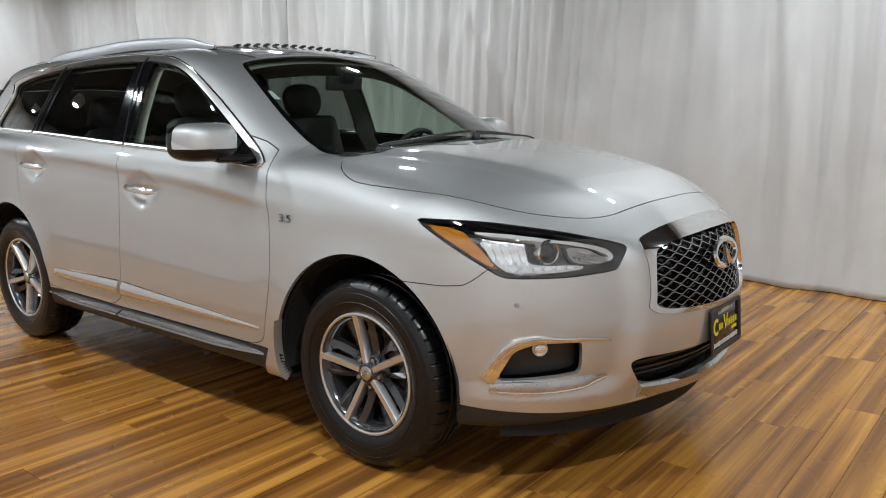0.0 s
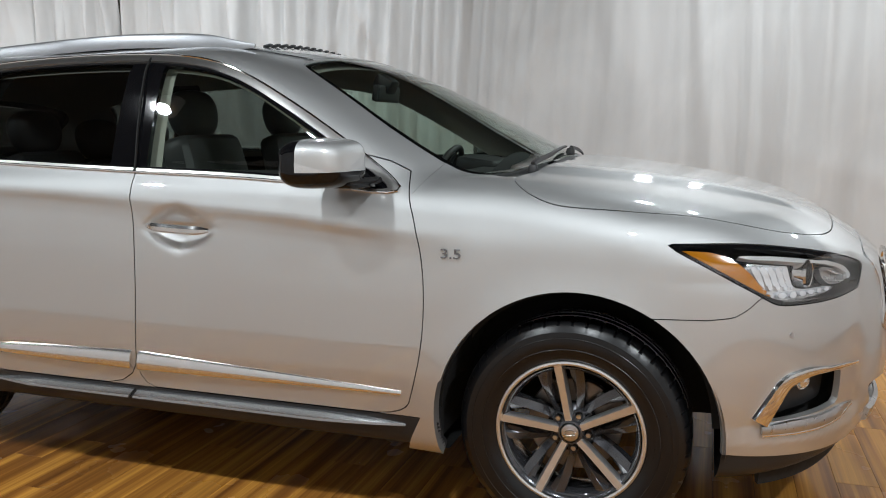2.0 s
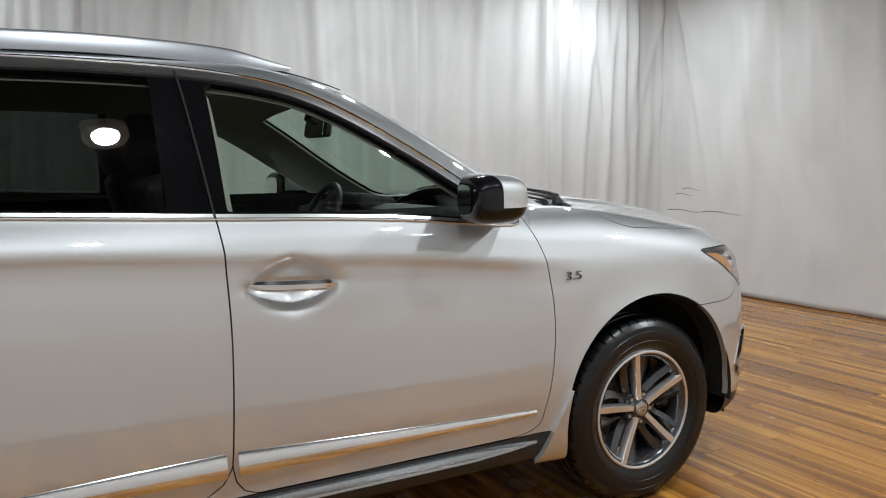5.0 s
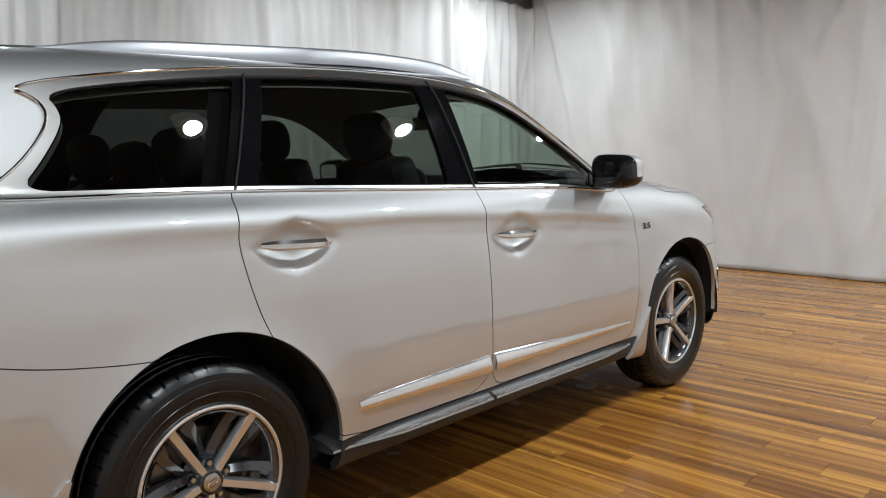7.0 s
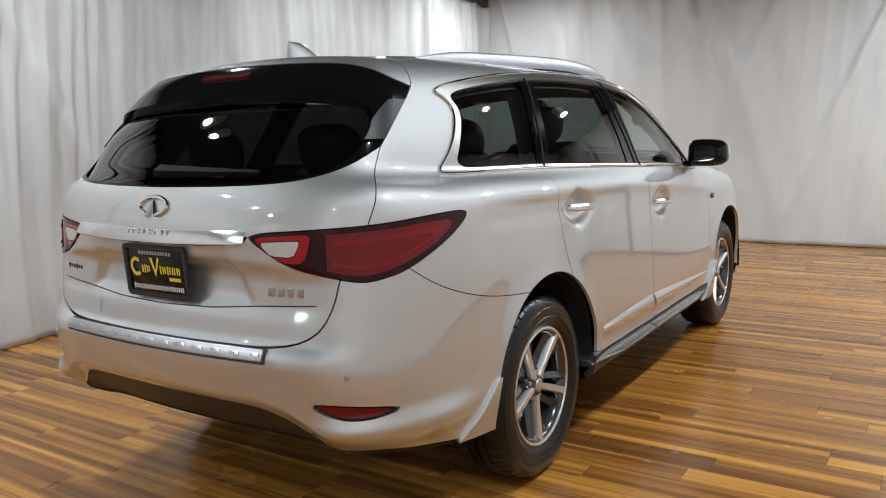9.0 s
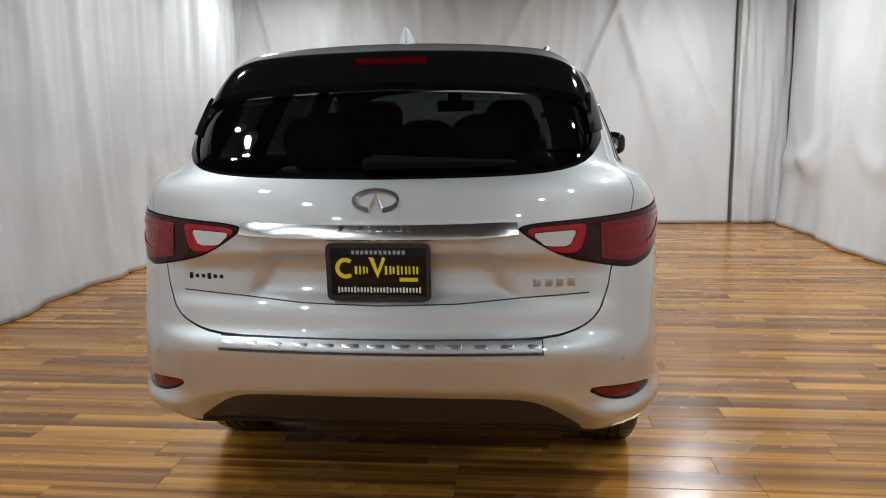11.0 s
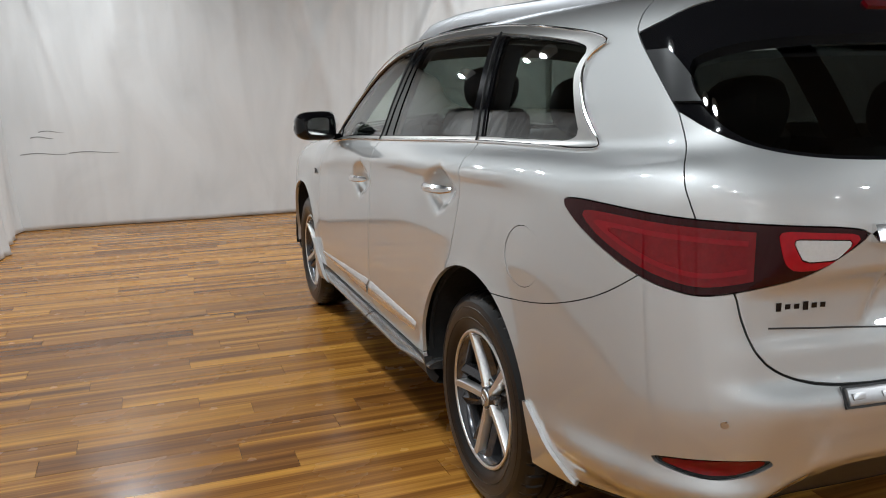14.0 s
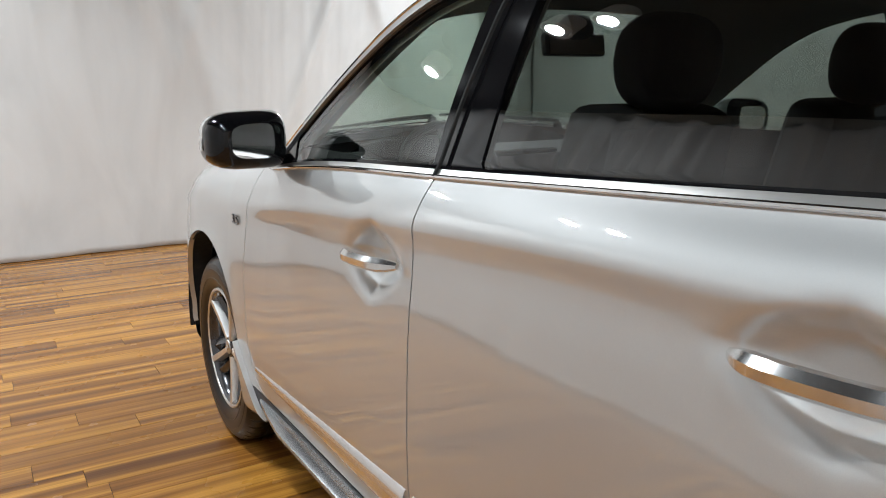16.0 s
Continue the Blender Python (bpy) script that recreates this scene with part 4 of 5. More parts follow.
# windscreen, cowl, roof glass
screen = skin_part("windscreen", [above(1.05), ahead(.1), lambda p: T_SCREEN(p) - .003], WINDSCREEN, car, whole=True, sink=.004, edge=0, label="clear windscreen")
screen.visible_shadow = False
skin_part("windscreen_band", [above(1.05), ahead(.1), lambda p: T_SCREEN(p) - .001, lambda p: .022 - T_SCREEN(p)], GLOSS_BLACK, screen, whole=True, sink=.0065, edge=0, label="black border of the windscreen")
cowl = skin_part("cowl", [above(1.0), ahead(.8), T_COWL, lambda p: -T_HOOD(p) - G, lambda p: -T_SCREEN(p) + .002], TRIM_BLACK, car, whole=True, sink=.016, edge=.03)
skin_part("sunroof", [above(1.5), on_top(SUNROOF, .003)], GLOSS_BLACK, roof, whole=True, sink=.004, edge=.02, label="dark glass sunroof")

# dark and beige lining behind the panels
lining = lambda p: np.minimum(-(inside(DLO_IN, p[:, 0], p[:, 2]) - .014), -(T_SCREEN(p) - .03))
rear_open = lambda p: -np.minimum(on_end(GLASS_R)(p) + .03, -1.9 - p[:, 0])
skin_part("inner_lining", [behind(1.12), below(1.215), above(.40), arches, rear_open], DARK, car, whole=True, sink=.045, edge=0, flip=True)
skin_part("headlining", [behind(1.05), above(1.215), lining, rear_open], BEIGE, car, whole=True, sink=.038, edge=0, flip=True, label="beige headlining and pillar trim")
skin_part("engine_bay_lining", [ahead(1.10), above(.40), arches, lambda p: -N_LAMP(p)], DARK, car, whole=True, sink=.10, edge=0)

# ---- rear end ----
black_rear = skin_part("rear_spoiler", [behind(-1.6), above(1.15), on_end(BLACK_R, .001), lambda p: in_gate(p) - .003, off(rear_zone(on_end(GLASS_R)))], GLOSS_BLACK, gate, whole=True, edge=.035, sink=.002, label="glossy black spoiler and window frame")
for s, word in SIDES:
    skin_part("spoiler_fin", [behind(-1.6), on_end(BLACK_R, .004), off(on_end(GLASS_R), -.004), above(1.37), below(1.50), lambda p: np.abs(p[:, 1]) - .68, lambda p: in_gate(p) - .004], FIN_BLACK, black_rear, side=s, sink=-.010, edge=.02, label="dark grey side fin")
rear_glass = skin_part("rear_window", [behind(-1.9), above(1.15), on_end(GLASS_R, -.012)], PRIVACY_REAR, gate, whole=True, sink=lambda p: .010 + .05 * np.clip((p[:, 2] - 1.38) / .16, 0, 1) ** 2, edge=0, label="dark tinted rear window")
rear_glass.visible_shadow = False
for s, word in SIDES:
    lamp = skin_part("tail_lamp", [behind(-1.8), on_tail(TAIL, .002)], DARK_RED, car, sink=-.003, edge=.03, side=s, label="red tail lamp wrapping round the corner")
    split = lambda p: -p[:, 0] - np.abs(p[:, 1]) - 1.762
    skin_part("lamp_lens", [behind(-1.8), on_tail(TAIL_IN), lambda p: -split(p) - .008], RED, lamp, sink=-.006, edge=.006, side=s, label="bright red lens")
    REVERSE = soft_loop([(2.040, 1.062), (2.03, 1.064), (1.868, 1.070), (1.862, 1.068), (1.868, 1.058), (1.892, 1.022), (1.90, 1.019), (1.985, 1.022), (1.992, 1.025)], 1)
    REV_RING = soft_loop([(2.066, 1.078), (1.95, 1.084), (1.825, 1.090), (1.818, 1.08), (1.845, 1.005), (1.88, .998), (1.955, 1.002), (2.035, 1.050)], 1)
    skin_part("lamp_lens", [behind(-1.8), on_tail(REV_RING), off(on_tail(REVERSE), .003)], LIGHT_RED, lamp, sink=-.006, edge=.006, side=s, label="bright red lens")
    skin_part("reversing_lens", [behind(-1.8), on_tail(REVERSE)], FROST, lamp, sink=-.006, edge=.006, side=s, label="clear reversing lens")
    skin_part("light_ring", [behind(-1.8), on_tail(TAIL_IN, .020), off(on_tail(TAIL_IN, .032)), lambda p: -split(p) - .030], RING_RED, lamp, sink=-.0085, edge=.004, side=s, label="brighter red light ring")
    refl = skin_part("rear_reflector", [behind(-1.8), below(.7), on_tail(REFLECTOR, .001)], GLOSS_BLACK, rear_bumper, sink=.012, edge=.02, side=s, label="black reflector frame")
    skin_part("reflector_lens", [behind(-1.8), below(.7), on_tail(REFLECTOR, .008)], RED, refl, sink=.008, edge=.006, side=s, label="red reflector")

# chrome bar, emblem, letters as plain bars, plate
ys = np.linspace(-.438, .438, 41)
q, nq = skin_at("tail", ys, 1.073 + .006 * (ys / .42) ** 2)
bar = part("chrome_bar", sweep(q + nq * .004, nq, [(-.025, -.01), (-.025, .021), (-.021, .026), (-.016, .026), (.022, .008), (.024, -.01)], scale=np.clip(1.25 - np.abs(ys / .43) ** 4 * .35, .7, 1.0)), CHROME_SOFT, gate, "chrome bar over the plate")
for i in range(8):
    y = .105 - .030 * i
    q, nq = skin_at("tail", y, 1.084)
    part("raised_bar", block((.004, .016 if i not in (1, 3, 5, 7) else .006, .018), q[0] + nq[0] * .020, (0, 22, 0), bevel=.001), CHROME, bar)


def oval_emblem(at, normal, width, owner):
    """An oval ring with two blades meeting at a peak."""
    at, normal = np.array(at), np.array(normal)
    right = np.cross([0, 0, 1], normal)
    right /= np.linalg.norm(right)
    up = np.cross(normal, right)
    h = width * .46
    spot = lambda u, v: at + right * u * width / 2 + up * v * h / 2
    gap = np.linspace(radians(-90 + 17), radians(270 - 17), 44)
    ring = [spot(math.cos(a), math.sin(a)) for a in gap]
    b = sweep(ring, normal, [(-.13 * h, 0), (-.07 * h, .09 * h), (.07 * h, .09 * h), (.13 * h, 0)])
    for sgn in (-1, 1):
        sweep([spot(sgn * .30, -.93), spot(sgn * .16, -.2), spot(0, .58)], normal, [(-.075 * h, 0), (0, .10 * h), (.075 * h, 0)], bm=b, scale=(1.5, 1.1, .7))
    return part("emblem", b, CHROME_SOFT, owner, "oval chrome emblem")


q, nq = skin_at("tail", 0., 1.168)
oval_emblem(q[0] + nq[0] * .004, nq[0], .140, gate)
q, nq = skin_at("tail", np.array([-.50, -.538, -.573, -.608]), .905)
for k in range(4):
    part("raised_bar", block((.004, .022, .030 if k != 1 else .028), q[k] + nq[k] * .002, (0, 0, math.degrees(math.atan2(nq[k][1], nq[k][0]))), .002), SATIN, gate, "chrome model badge as plain bars")
q, nq = skin_at("tail", np.linspace(.64, .53, 6), .915)
for k in range(6):
    part("printed_bar", block((.001, .013, .020 if k in (0, 3) else .012), q[k] + nq[k] * .001, (0, 0, math.degrees(math.atan2(nq[k][1], nq[k][0])))), GLOSS_BLACK, gate, "dealer sticker as plain black bars", smooth=False)


def round_rect(w, h, r, n=5):
    turns = [(1, 1, 0), (-1, 1, 90), (-1, -1, 180), (1, -1, 270)]
    return [(a * (w / 2 - r) + r * math.cos(radians(t + 90 * k / n)), b * (h / 2 - r) + r * math.sin(radians(t + 90 * k / n))) for a, b, t in turns for k in range(n + 1)]


def dealer_plate(owner, at, turn, wide, high):
    """Black plate in a frame, its printing as plain coloured bars."""
    m = pose(*at, *turn)
    holder = part("plate", block((.008, wide, high), (0, 0, 0), bevel=.004), GLOSS_BLACK, owner, "black dealer plate with yellow and white bars")
    holder.matrix_basis = m
    rim = [(0, y, z) for y, z in round_rect(wide, high, .008)]
    part("plate_frame", sweep(np.array(rim) - [.004, 0, 0], (-1, 0, 0), [(-.010, 0), (-.010, .006), (.004, .006), (.007, 0)], closed=True), TRIM_BLACK, holder)
    k = wide / .31
    spot = lambda y, z: np.array((-.0046, y * k, z * k))
    arc = [spot(.104 + .026 * math.cos(t), .012 + .027 * math.sin(t)) for t in np.linspace(radians(-130), radians(130), 22)]
    part("printed_mark", sweep(arc, (-1, 0, 0), [(-.0065 * k, 0), (-.0065 * k, .0012), (.0065 * k, .0012), (.0065 * k, 0)]), YELLOW, holder, "yellow crescent mark")
    wedge = bmesh.new()
    wedge.faces.new([wedge.verts.new(spot(y, z) - np.array((.001, 0, 0))) for y, z in ((.030, .048), (.014, .046), (.002, .004), (-.014, .050), (-.024, .044), (.003, -.020))])
    part("printed_mark", wedge, YELLOW, holder, "yellow wedge mark", smooth=False)
    for y, w, h in ((.071, .008, .026), (.058, .006, .028), (.046, .006, .024), (.036, .005, .020), (-.024, .007, .028), (-.038, .006, .026), (-.048, .006, .022), (-.062, .007, .030), (-.074, .005, .026), (-.087, .006, .026), (-.098, .005, .026), (-.111, .006, .026), (-.122, .006, .024)):
        part("printed_bar", block((.0012, w * k, h * k), spot(y, .006)), YELLOW, holder, smooth=False)
    part("printed_bar", block((.0012, .058 * k, .012 * k), (-.0046, -.095 * k, -.024 * k)), YELLOW, holder, smooth=False)
    for i in range(26):
        part("printed_bar", block((.0012, .0055 * k, (.015 if i % 5 else .019) * k), (-.0046, (.128 - .0103 * i) * k, -.058 * k)), WHITE, holder, smooth=False)
    for i in range(12):
        part("printed_bar", block((.0012, .009 * k, .012 * k), (-.0046, (.079 - .0145 * i) * k, .063 * k)), GREY_PRINT, holder, smooth=False)
    return holder


dealer_plate(gate, (-2.548, -.005, .945), (0, -4, 0), .312, .165)
dealer_plate(bumper, (2.512, 0.0, .530), (0, 4, 180), .305, .160)

# scuff plate on the rear bumper's ledge
ys = np.linspace(-.515, .515, 49)
q, nq = skin_at("tail", ys, .712)
scuff = part("scuff_plate", sweep(q + nq * .003, nq, [(-.020, -.004), (-.020, .006), (-.014, .009), (.014, .009), (.020, .006), (.020, -.004)]), SCUFF, rear_bumper, "chrome bumper scuff plate")
q, nq = skin_at("tail", np.linspace(-.521, .521, 49), .712)
part("plate_edge", sweep(q + nq * .0005, nq, [(-.026, -.004), (-.026, .0015), (.026, .0015), (.026, -.004)]), TRIM_BLACK, scuff)
for y in np.linspace(-.48, .48, 13):
    q, nq = skin_at("tail", y, .712)
    part("raised_bar", block((.006, .056, .015), q[0] + nq[0] * .010, (0, math.degrees(math.atan2(nq[0][2], -nq[0][0])), 0), .0028), SATIN, scuff)

# thin black bead on the skin: draws the shade of the gate's groove
ys = np.linspace(-.665, .665, 61)
q, nq = skin_at("tail", ys, np.interp(np.abs(ys), [0, .25, .40, .45, .665], [.832, .838, .850, .856, .868]))
part("gate_crease_shade", sweep(q + nq * .0004, nq, round_section(.0022, 6)), TRIM_BLACK, gate)

# rear wiper, high brake lamp, roof aerial
q, nq = skin_at("tail", np.linspace(.02, -.43, 14), np.linspace(1.272, 1.268, 14))
wiper = part("rear_wiper", sweep(q + nq * .012, nq, [(-.022, 0), (-.014, .018), (.012, .022), (.020, 0)], scale=np.linspace(1.25, .45, 14)), WIPER, gate, "black rear wiper arm")
part("wiper_hub", block((.03, .06, .036), q[0] + nq[0] * .012, bevel=.012), WIPER, wiper)
q, nq = skin_at("tail", np.linspace(-.125, .125, 16), 1.615)
part("brake_lamp", sweep(q + nq * .001, nq, [(-.014, -.004), (-.012, .006), (.012, .006), (.014, -.004)]), BRAKE_RED, gate, "red high brake lamp")
fin = bmesh.new()
rows = []
for i in range(9):
    u = i / 8
    z, half = .075 * u ** .8, .036 * (1 - u) ** .7 + .004
    x0, x1 = -1.655 - .115 * u ** 1.2, -1.85 + .01 * u
    rows.append([fin.verts.new((x1 + (x0 - x1) * (.5 + .5 * math.cos(a)), half * math.sin(a), 1.700 + z)) for a in np.linspace(0, 2 * math.pi, 20, endpoint=False)])
for a, b in zip(rows, rows[1:]):
    for i in range(20):
        fin.faces.new((a[i], a[(i + 1) % 20], b[(i + 1) % 20], b[i]))
fin.faces.new(rows[-1])
part("aerial_fin", fin, SILVER, roof, "silver shark fin aerial")

# parking sensors
for where, y, z, owner in (("tail", .775, .655, rear_bumper), ("tail", -.775, .655, rear_bumper)):
    q, nq = skin_at(where, y, z)
    m = Matrix.Translation(q[0]) @ Vector(nq[0]).to_track_quat("Z", "Y").to_matrix().to_4x4()
    b = lathe([(.0, .0015), (.009, .0015), (.0095, .0), (.0115, -.001), (.012, -.004)], 20)
    bmesh.ops.transform(b, matrix=m, verts=b.verts)
    part("parking_sensor", b, SATIN, owner)
for s, word in SIDES:
    q, nq = skin_at("side", 2.10, .716, s)
    m = Matrix.Translation(q[0]) @ Vector(nq[0]).to_track_quat("Z", "Y").to_matrix().to_4x4()
    b = lathe([(.0, .0015), (.009, .0015), (.0095, .0), (.0115, -.001), (.012, -.004)], 20)
    bmesh.ops.transform(b, matrix=m, verts=b.verts)
    part("parking_sensor", b, SATIN, bumper)

# ---- front end ----
ring = skin_part("grille_surround", [ahead(2.0), on_end(GRILLE_RING, .001), off(on_end(GRILLE))], CHROME, bumper, whole=True, sink=-.004, edge=.05, label="bright chrome grille surround")
grille = skin_part("grille", [ahead(2.0), on_end(GRILLE, -.01)], GLOSS_BLACK, bumper, whole=True, sink=.055, edge=0, label="black mesh grille")
for k in range(13):
    z0 = .652 + .0196 * k
    ys = np.linspace(-.452, .452, 121)
    zs = z0 + .0068 * np.sin(ys * 2 * math.pi / .082 + (k % 2) * math.pi)
    ok = inside(GRILLE, np.abs(ys), zs) > -.004
    ys, zs = ys[ok], zs[ok]
    q, nq = skin_at("nose", ys, zs)
    part("grille_bar", sweep(q - nq * .016, nq, [(-.0034, -.014), (-.0018, .004), (.0018, .004), (.0034, -.014)]), DARK_CHROME, grille)
q, nq = skin_at("nose", 0., .815)
em = oval_emblem(q[0] + nq[0] * .012, nq[0], .215, grille)
intake = skin_part("lower_intake", [ahead(2.0), below(.6), on_end(INTAKE, -.006)], TRIM_BLACK, bumper, whole=True, sink=.06, edge=0, label="black lower air intake")
for z in (.415, .445, .472):
    ys = np.linspace(-.50, .50, 40)
    q, nq = skin_at("nose", ys, z)
    part("intake_bar", sweep(q - nq * .035, nq, [(-.004, -.012), (-.004, .006), (.004, .006), (.004, -.012)]), TRIM_BLACK, intake)
ys = np.linspace(-.47, .47, 50)
q, nq = skin_at("nose", ys, .347 + .02 * np.abs(ys / .47) ** 3)
part("skid_garnish", sweep(q + nq * .005, nq, [(-.026, -.006), (-.020, .010), (.018, .008), (.026, -.006)]), SATIN, bumper, "satin silver lower garnish")
for s, word in SIDES:
    arc = soft_line([(1.73, .580), (1.50, .592), (1.30, .590), (1.225, .570), (1.165, .510), (1.118, .452)], 30)
    q, nq = nose_at(arc[:, 0], arc[:, 1], s)
    flat = [(-1, -.25), (-.8, .25), (0, .40), (.8, .25), (1, -.25)]
    trim = part("fog_surround", sweep(q + nq * .005, nq, flat, scale=np.interp(np.arange(30), [0, 12, 20, 29], [.004, .009, .020, .030])), CHROME, bumper, "chrome fog lamp surround")
    arc = soft_line([(1.125, .425), (1.25, .428), (1.45, .428), (1.60, .436), (1.71, .448)], 24)
    q, nq = nose_at(arc[:, 0], arc[:, 1], s)
    part("fog_blade", sweep(q + nq * .006, nq, flat, scale=np.interp(np.arange(24), [0, 6, 18, 23], [.016, .022, .020, .005])), SATIN, trim, "satin silver lower blade")
    arc[:, 1] -= np.interp(np.arange(24), [0, 6, 18, 23], [.014, .021, .019, .006])
    q, nq = nose_at(arc[:, 0], arc[:, 1], s)
    part("blade_edge", sweep(q + nq * .008, nq, flat, scale=np.full(24, .005)), CHROME, trim, "thin chrome edge")
    skin_part("fog_recess", [ahead(1.8), below(.65), on_nose(FOG_IN, -.004)], TRIM_BLACK, trim, sink=.06, edge=0, side=s)
    q, nq = skin_at("side", 2.17, .552, s)
    fog = part("fog_lamp", lathe([(0, .008), (.012, .007), (.020, .002), (.024, -.008), (.027, -.006), (.029, -.04)], 24), BULB, trim, "clear round fog lamp")
    fog.matrix_basis = Matrix.Translation(q[0] - nq[0] * .03) @ Vector(nq[0]).to_track_quat("Z", "Y").to_matrix().to_4x4()
    # head lamp: bowl, bright strip, projector, amber wedge under a clear lens
    bowl = skin_part("head_lamp", [ahead(1.6), above(.75), on_nose(LAMP_F, .002)], GUNMETAL, car, sink=.055, edge=-.055, side=s, label="clear head lamp with an amber corner")
    lens = skin_part("lamp_lens", [ahead(1.6), above(.75), on_nose(LAMP_F, .002)], LENS, bowl, sink=-.001, edge=0, side=s, label="clear lens")
    lens.visible_shadow = False
    skin_part("lamp_rim", [ahead(1.6), above(.75), on_nose(LAMP_F, .001), off(on_nose(LAMP_F, .011))], GLOSS_BLACK, bowl, sink=.002, edge=.03, side=s, label="black lamp rim")
    skin_part("amber_reflector", [ahead(1.6), above(.75), on_nose(AMBER_F, .008), on_nose(LAMP_F, .011)], AMBER, bowl, sink=.008, edge=.01, side=s, label="amber side reflector")
    DRL = soft_loop([(1.06, .966), (1.30, .954), (1.52, .928), (1.72, .890), (1.765, .868), (1.74, .846), (1.72, .848), (1.735, .868), (1.705, .878), (1.50, .916), (1.28, .942), (1.06, .954)], 1)
    skin_part("light_strip", [ahead(1.6), above(.75), on_nose(DRL)], FROST, bowl, sink=.018, edge=.02, side=s, label="white daytime light strip")
    BOWL_A = soft_loop([(1.04, .950), (1.26, .936), (1.30, .925), (1.305, .87), (1.345, .848), (1.56, .846), (1.62, .836), (1.60, .826), (1.42, .818), (1.25, .814), (1.17, .832)], 1)
    skin_part("lamp_bowl", [ahead(1.6), above(.75), on_nose(BOWL_A)], BULB, bowl, sink=.034, edge=.02, side=s, label="bright reflector bowl")
    BOWL_B = soft_loop([(1.50, .906), (1.70, .876), (1.745, .862), (1.745, .852), (1.70, .842), (1.585, .846), (1.54, .862)], 1)
    skin_part("lamp_bowl", [ahead(1.6), above(.75), on_nose(BOWL_B)], SATIN, bowl, sink=.030, edge=.02, side=s, label="bright reflector bowl")
    for k in range(5):
        FIN = soft_loop([(1.08 + .043 * k, .940 - .005 * k), (1.115 + .043 * k, .937 - .005 * k), (1.165 + .040 * k, .850), (1.135 + .040 * k, .847)], 1)
        skin_part("reflector_fin", [ahead(1.6), above(.75), on_nose(FIN), on_nose(LAMP_F, .014), off(on_nose(AMBER_F))], FACET, bowl, sink=.020 + .003 * k, edge=.012, side=s)
    for k in range(6):
        FIN = soft_loop([(1.215 + .058 * k, .8225 + .0015 * k), (1.262 + .058 * k, .8235 + .0015 * k), (1.262 + .058 * k, .842), (1.215 + .058 * k, .846)], 1)
        skin_part("reflector_fin", [ahead(1.6), above(.75), on_nose(FIN), on_nose(LAMP_F, .012)], FACET, bowl, sink=.022, edge=.010, side=s)
    for k in range(3):
        LOUVRE = soft_loop([(1.545, .890 - .014 * k), (1.71, .868 - .010 * k), (1.71, .864 - .010 * k), (1.545, .884 - .014 * k)], 1)
        skin_part("louvre", [ahead(1.6), above(.75), on_nose(LOUVRE), on_nose(LAMP_F, .012)], CHROME, bowl, sink=.018, edge=.008, side=s, label="bright louvre bar")
    q, nq = nose_at(1.415, .884, s)
    turn_eye = Matrix.Translation(q[0] - nq[0] * .040) @ Vector((.93, .37 * s, 0)).to_track_quat("Z", "Y").to_matrix().to_4x4()
    ring_eye = part("projector_ring", lathe([(.036, .016), (.040, .018), (.045, .012), (.047, -.02)], 32), CHROME, bowl, "chrome projector ring")
    ring_eye.matrix_basis = turn_eye
    eye = part("projector", lathe([(0, .026), (.014, .023), (.026, .016), (.034, .004), (.036, -.02)], 32), GLOSS_BLACK, bowl, "glass projector lens")
    eye.matrix_basis = turn_eye

# bonnet edge wipers on the cowl
for y0, y1 in ((-.60, .02), (.05, .62)):
    ys = np.linspace(y0, y1, 14)
    q, nq = skin_at("top", 1.272 - .05 * np.abs(ys) ** 2 - .03 * (ys - y0), ys)
    w = part("wiper", sweep(q + nq * .014, nq, [(-.009, -.004), (-.006, .008), (.006, .008), (.009, -.004)], scale=np.linspace(1.2, .55, 14)), TRIM_BLACK, cowl, "black windscreen wiper")
    part("wiper_hub", lathe([(0, .012), (.014, .010), (.018, .002), (.020, -.02)], 16, q[0] + nq[0] * .004), TRIM_BLACK, w)

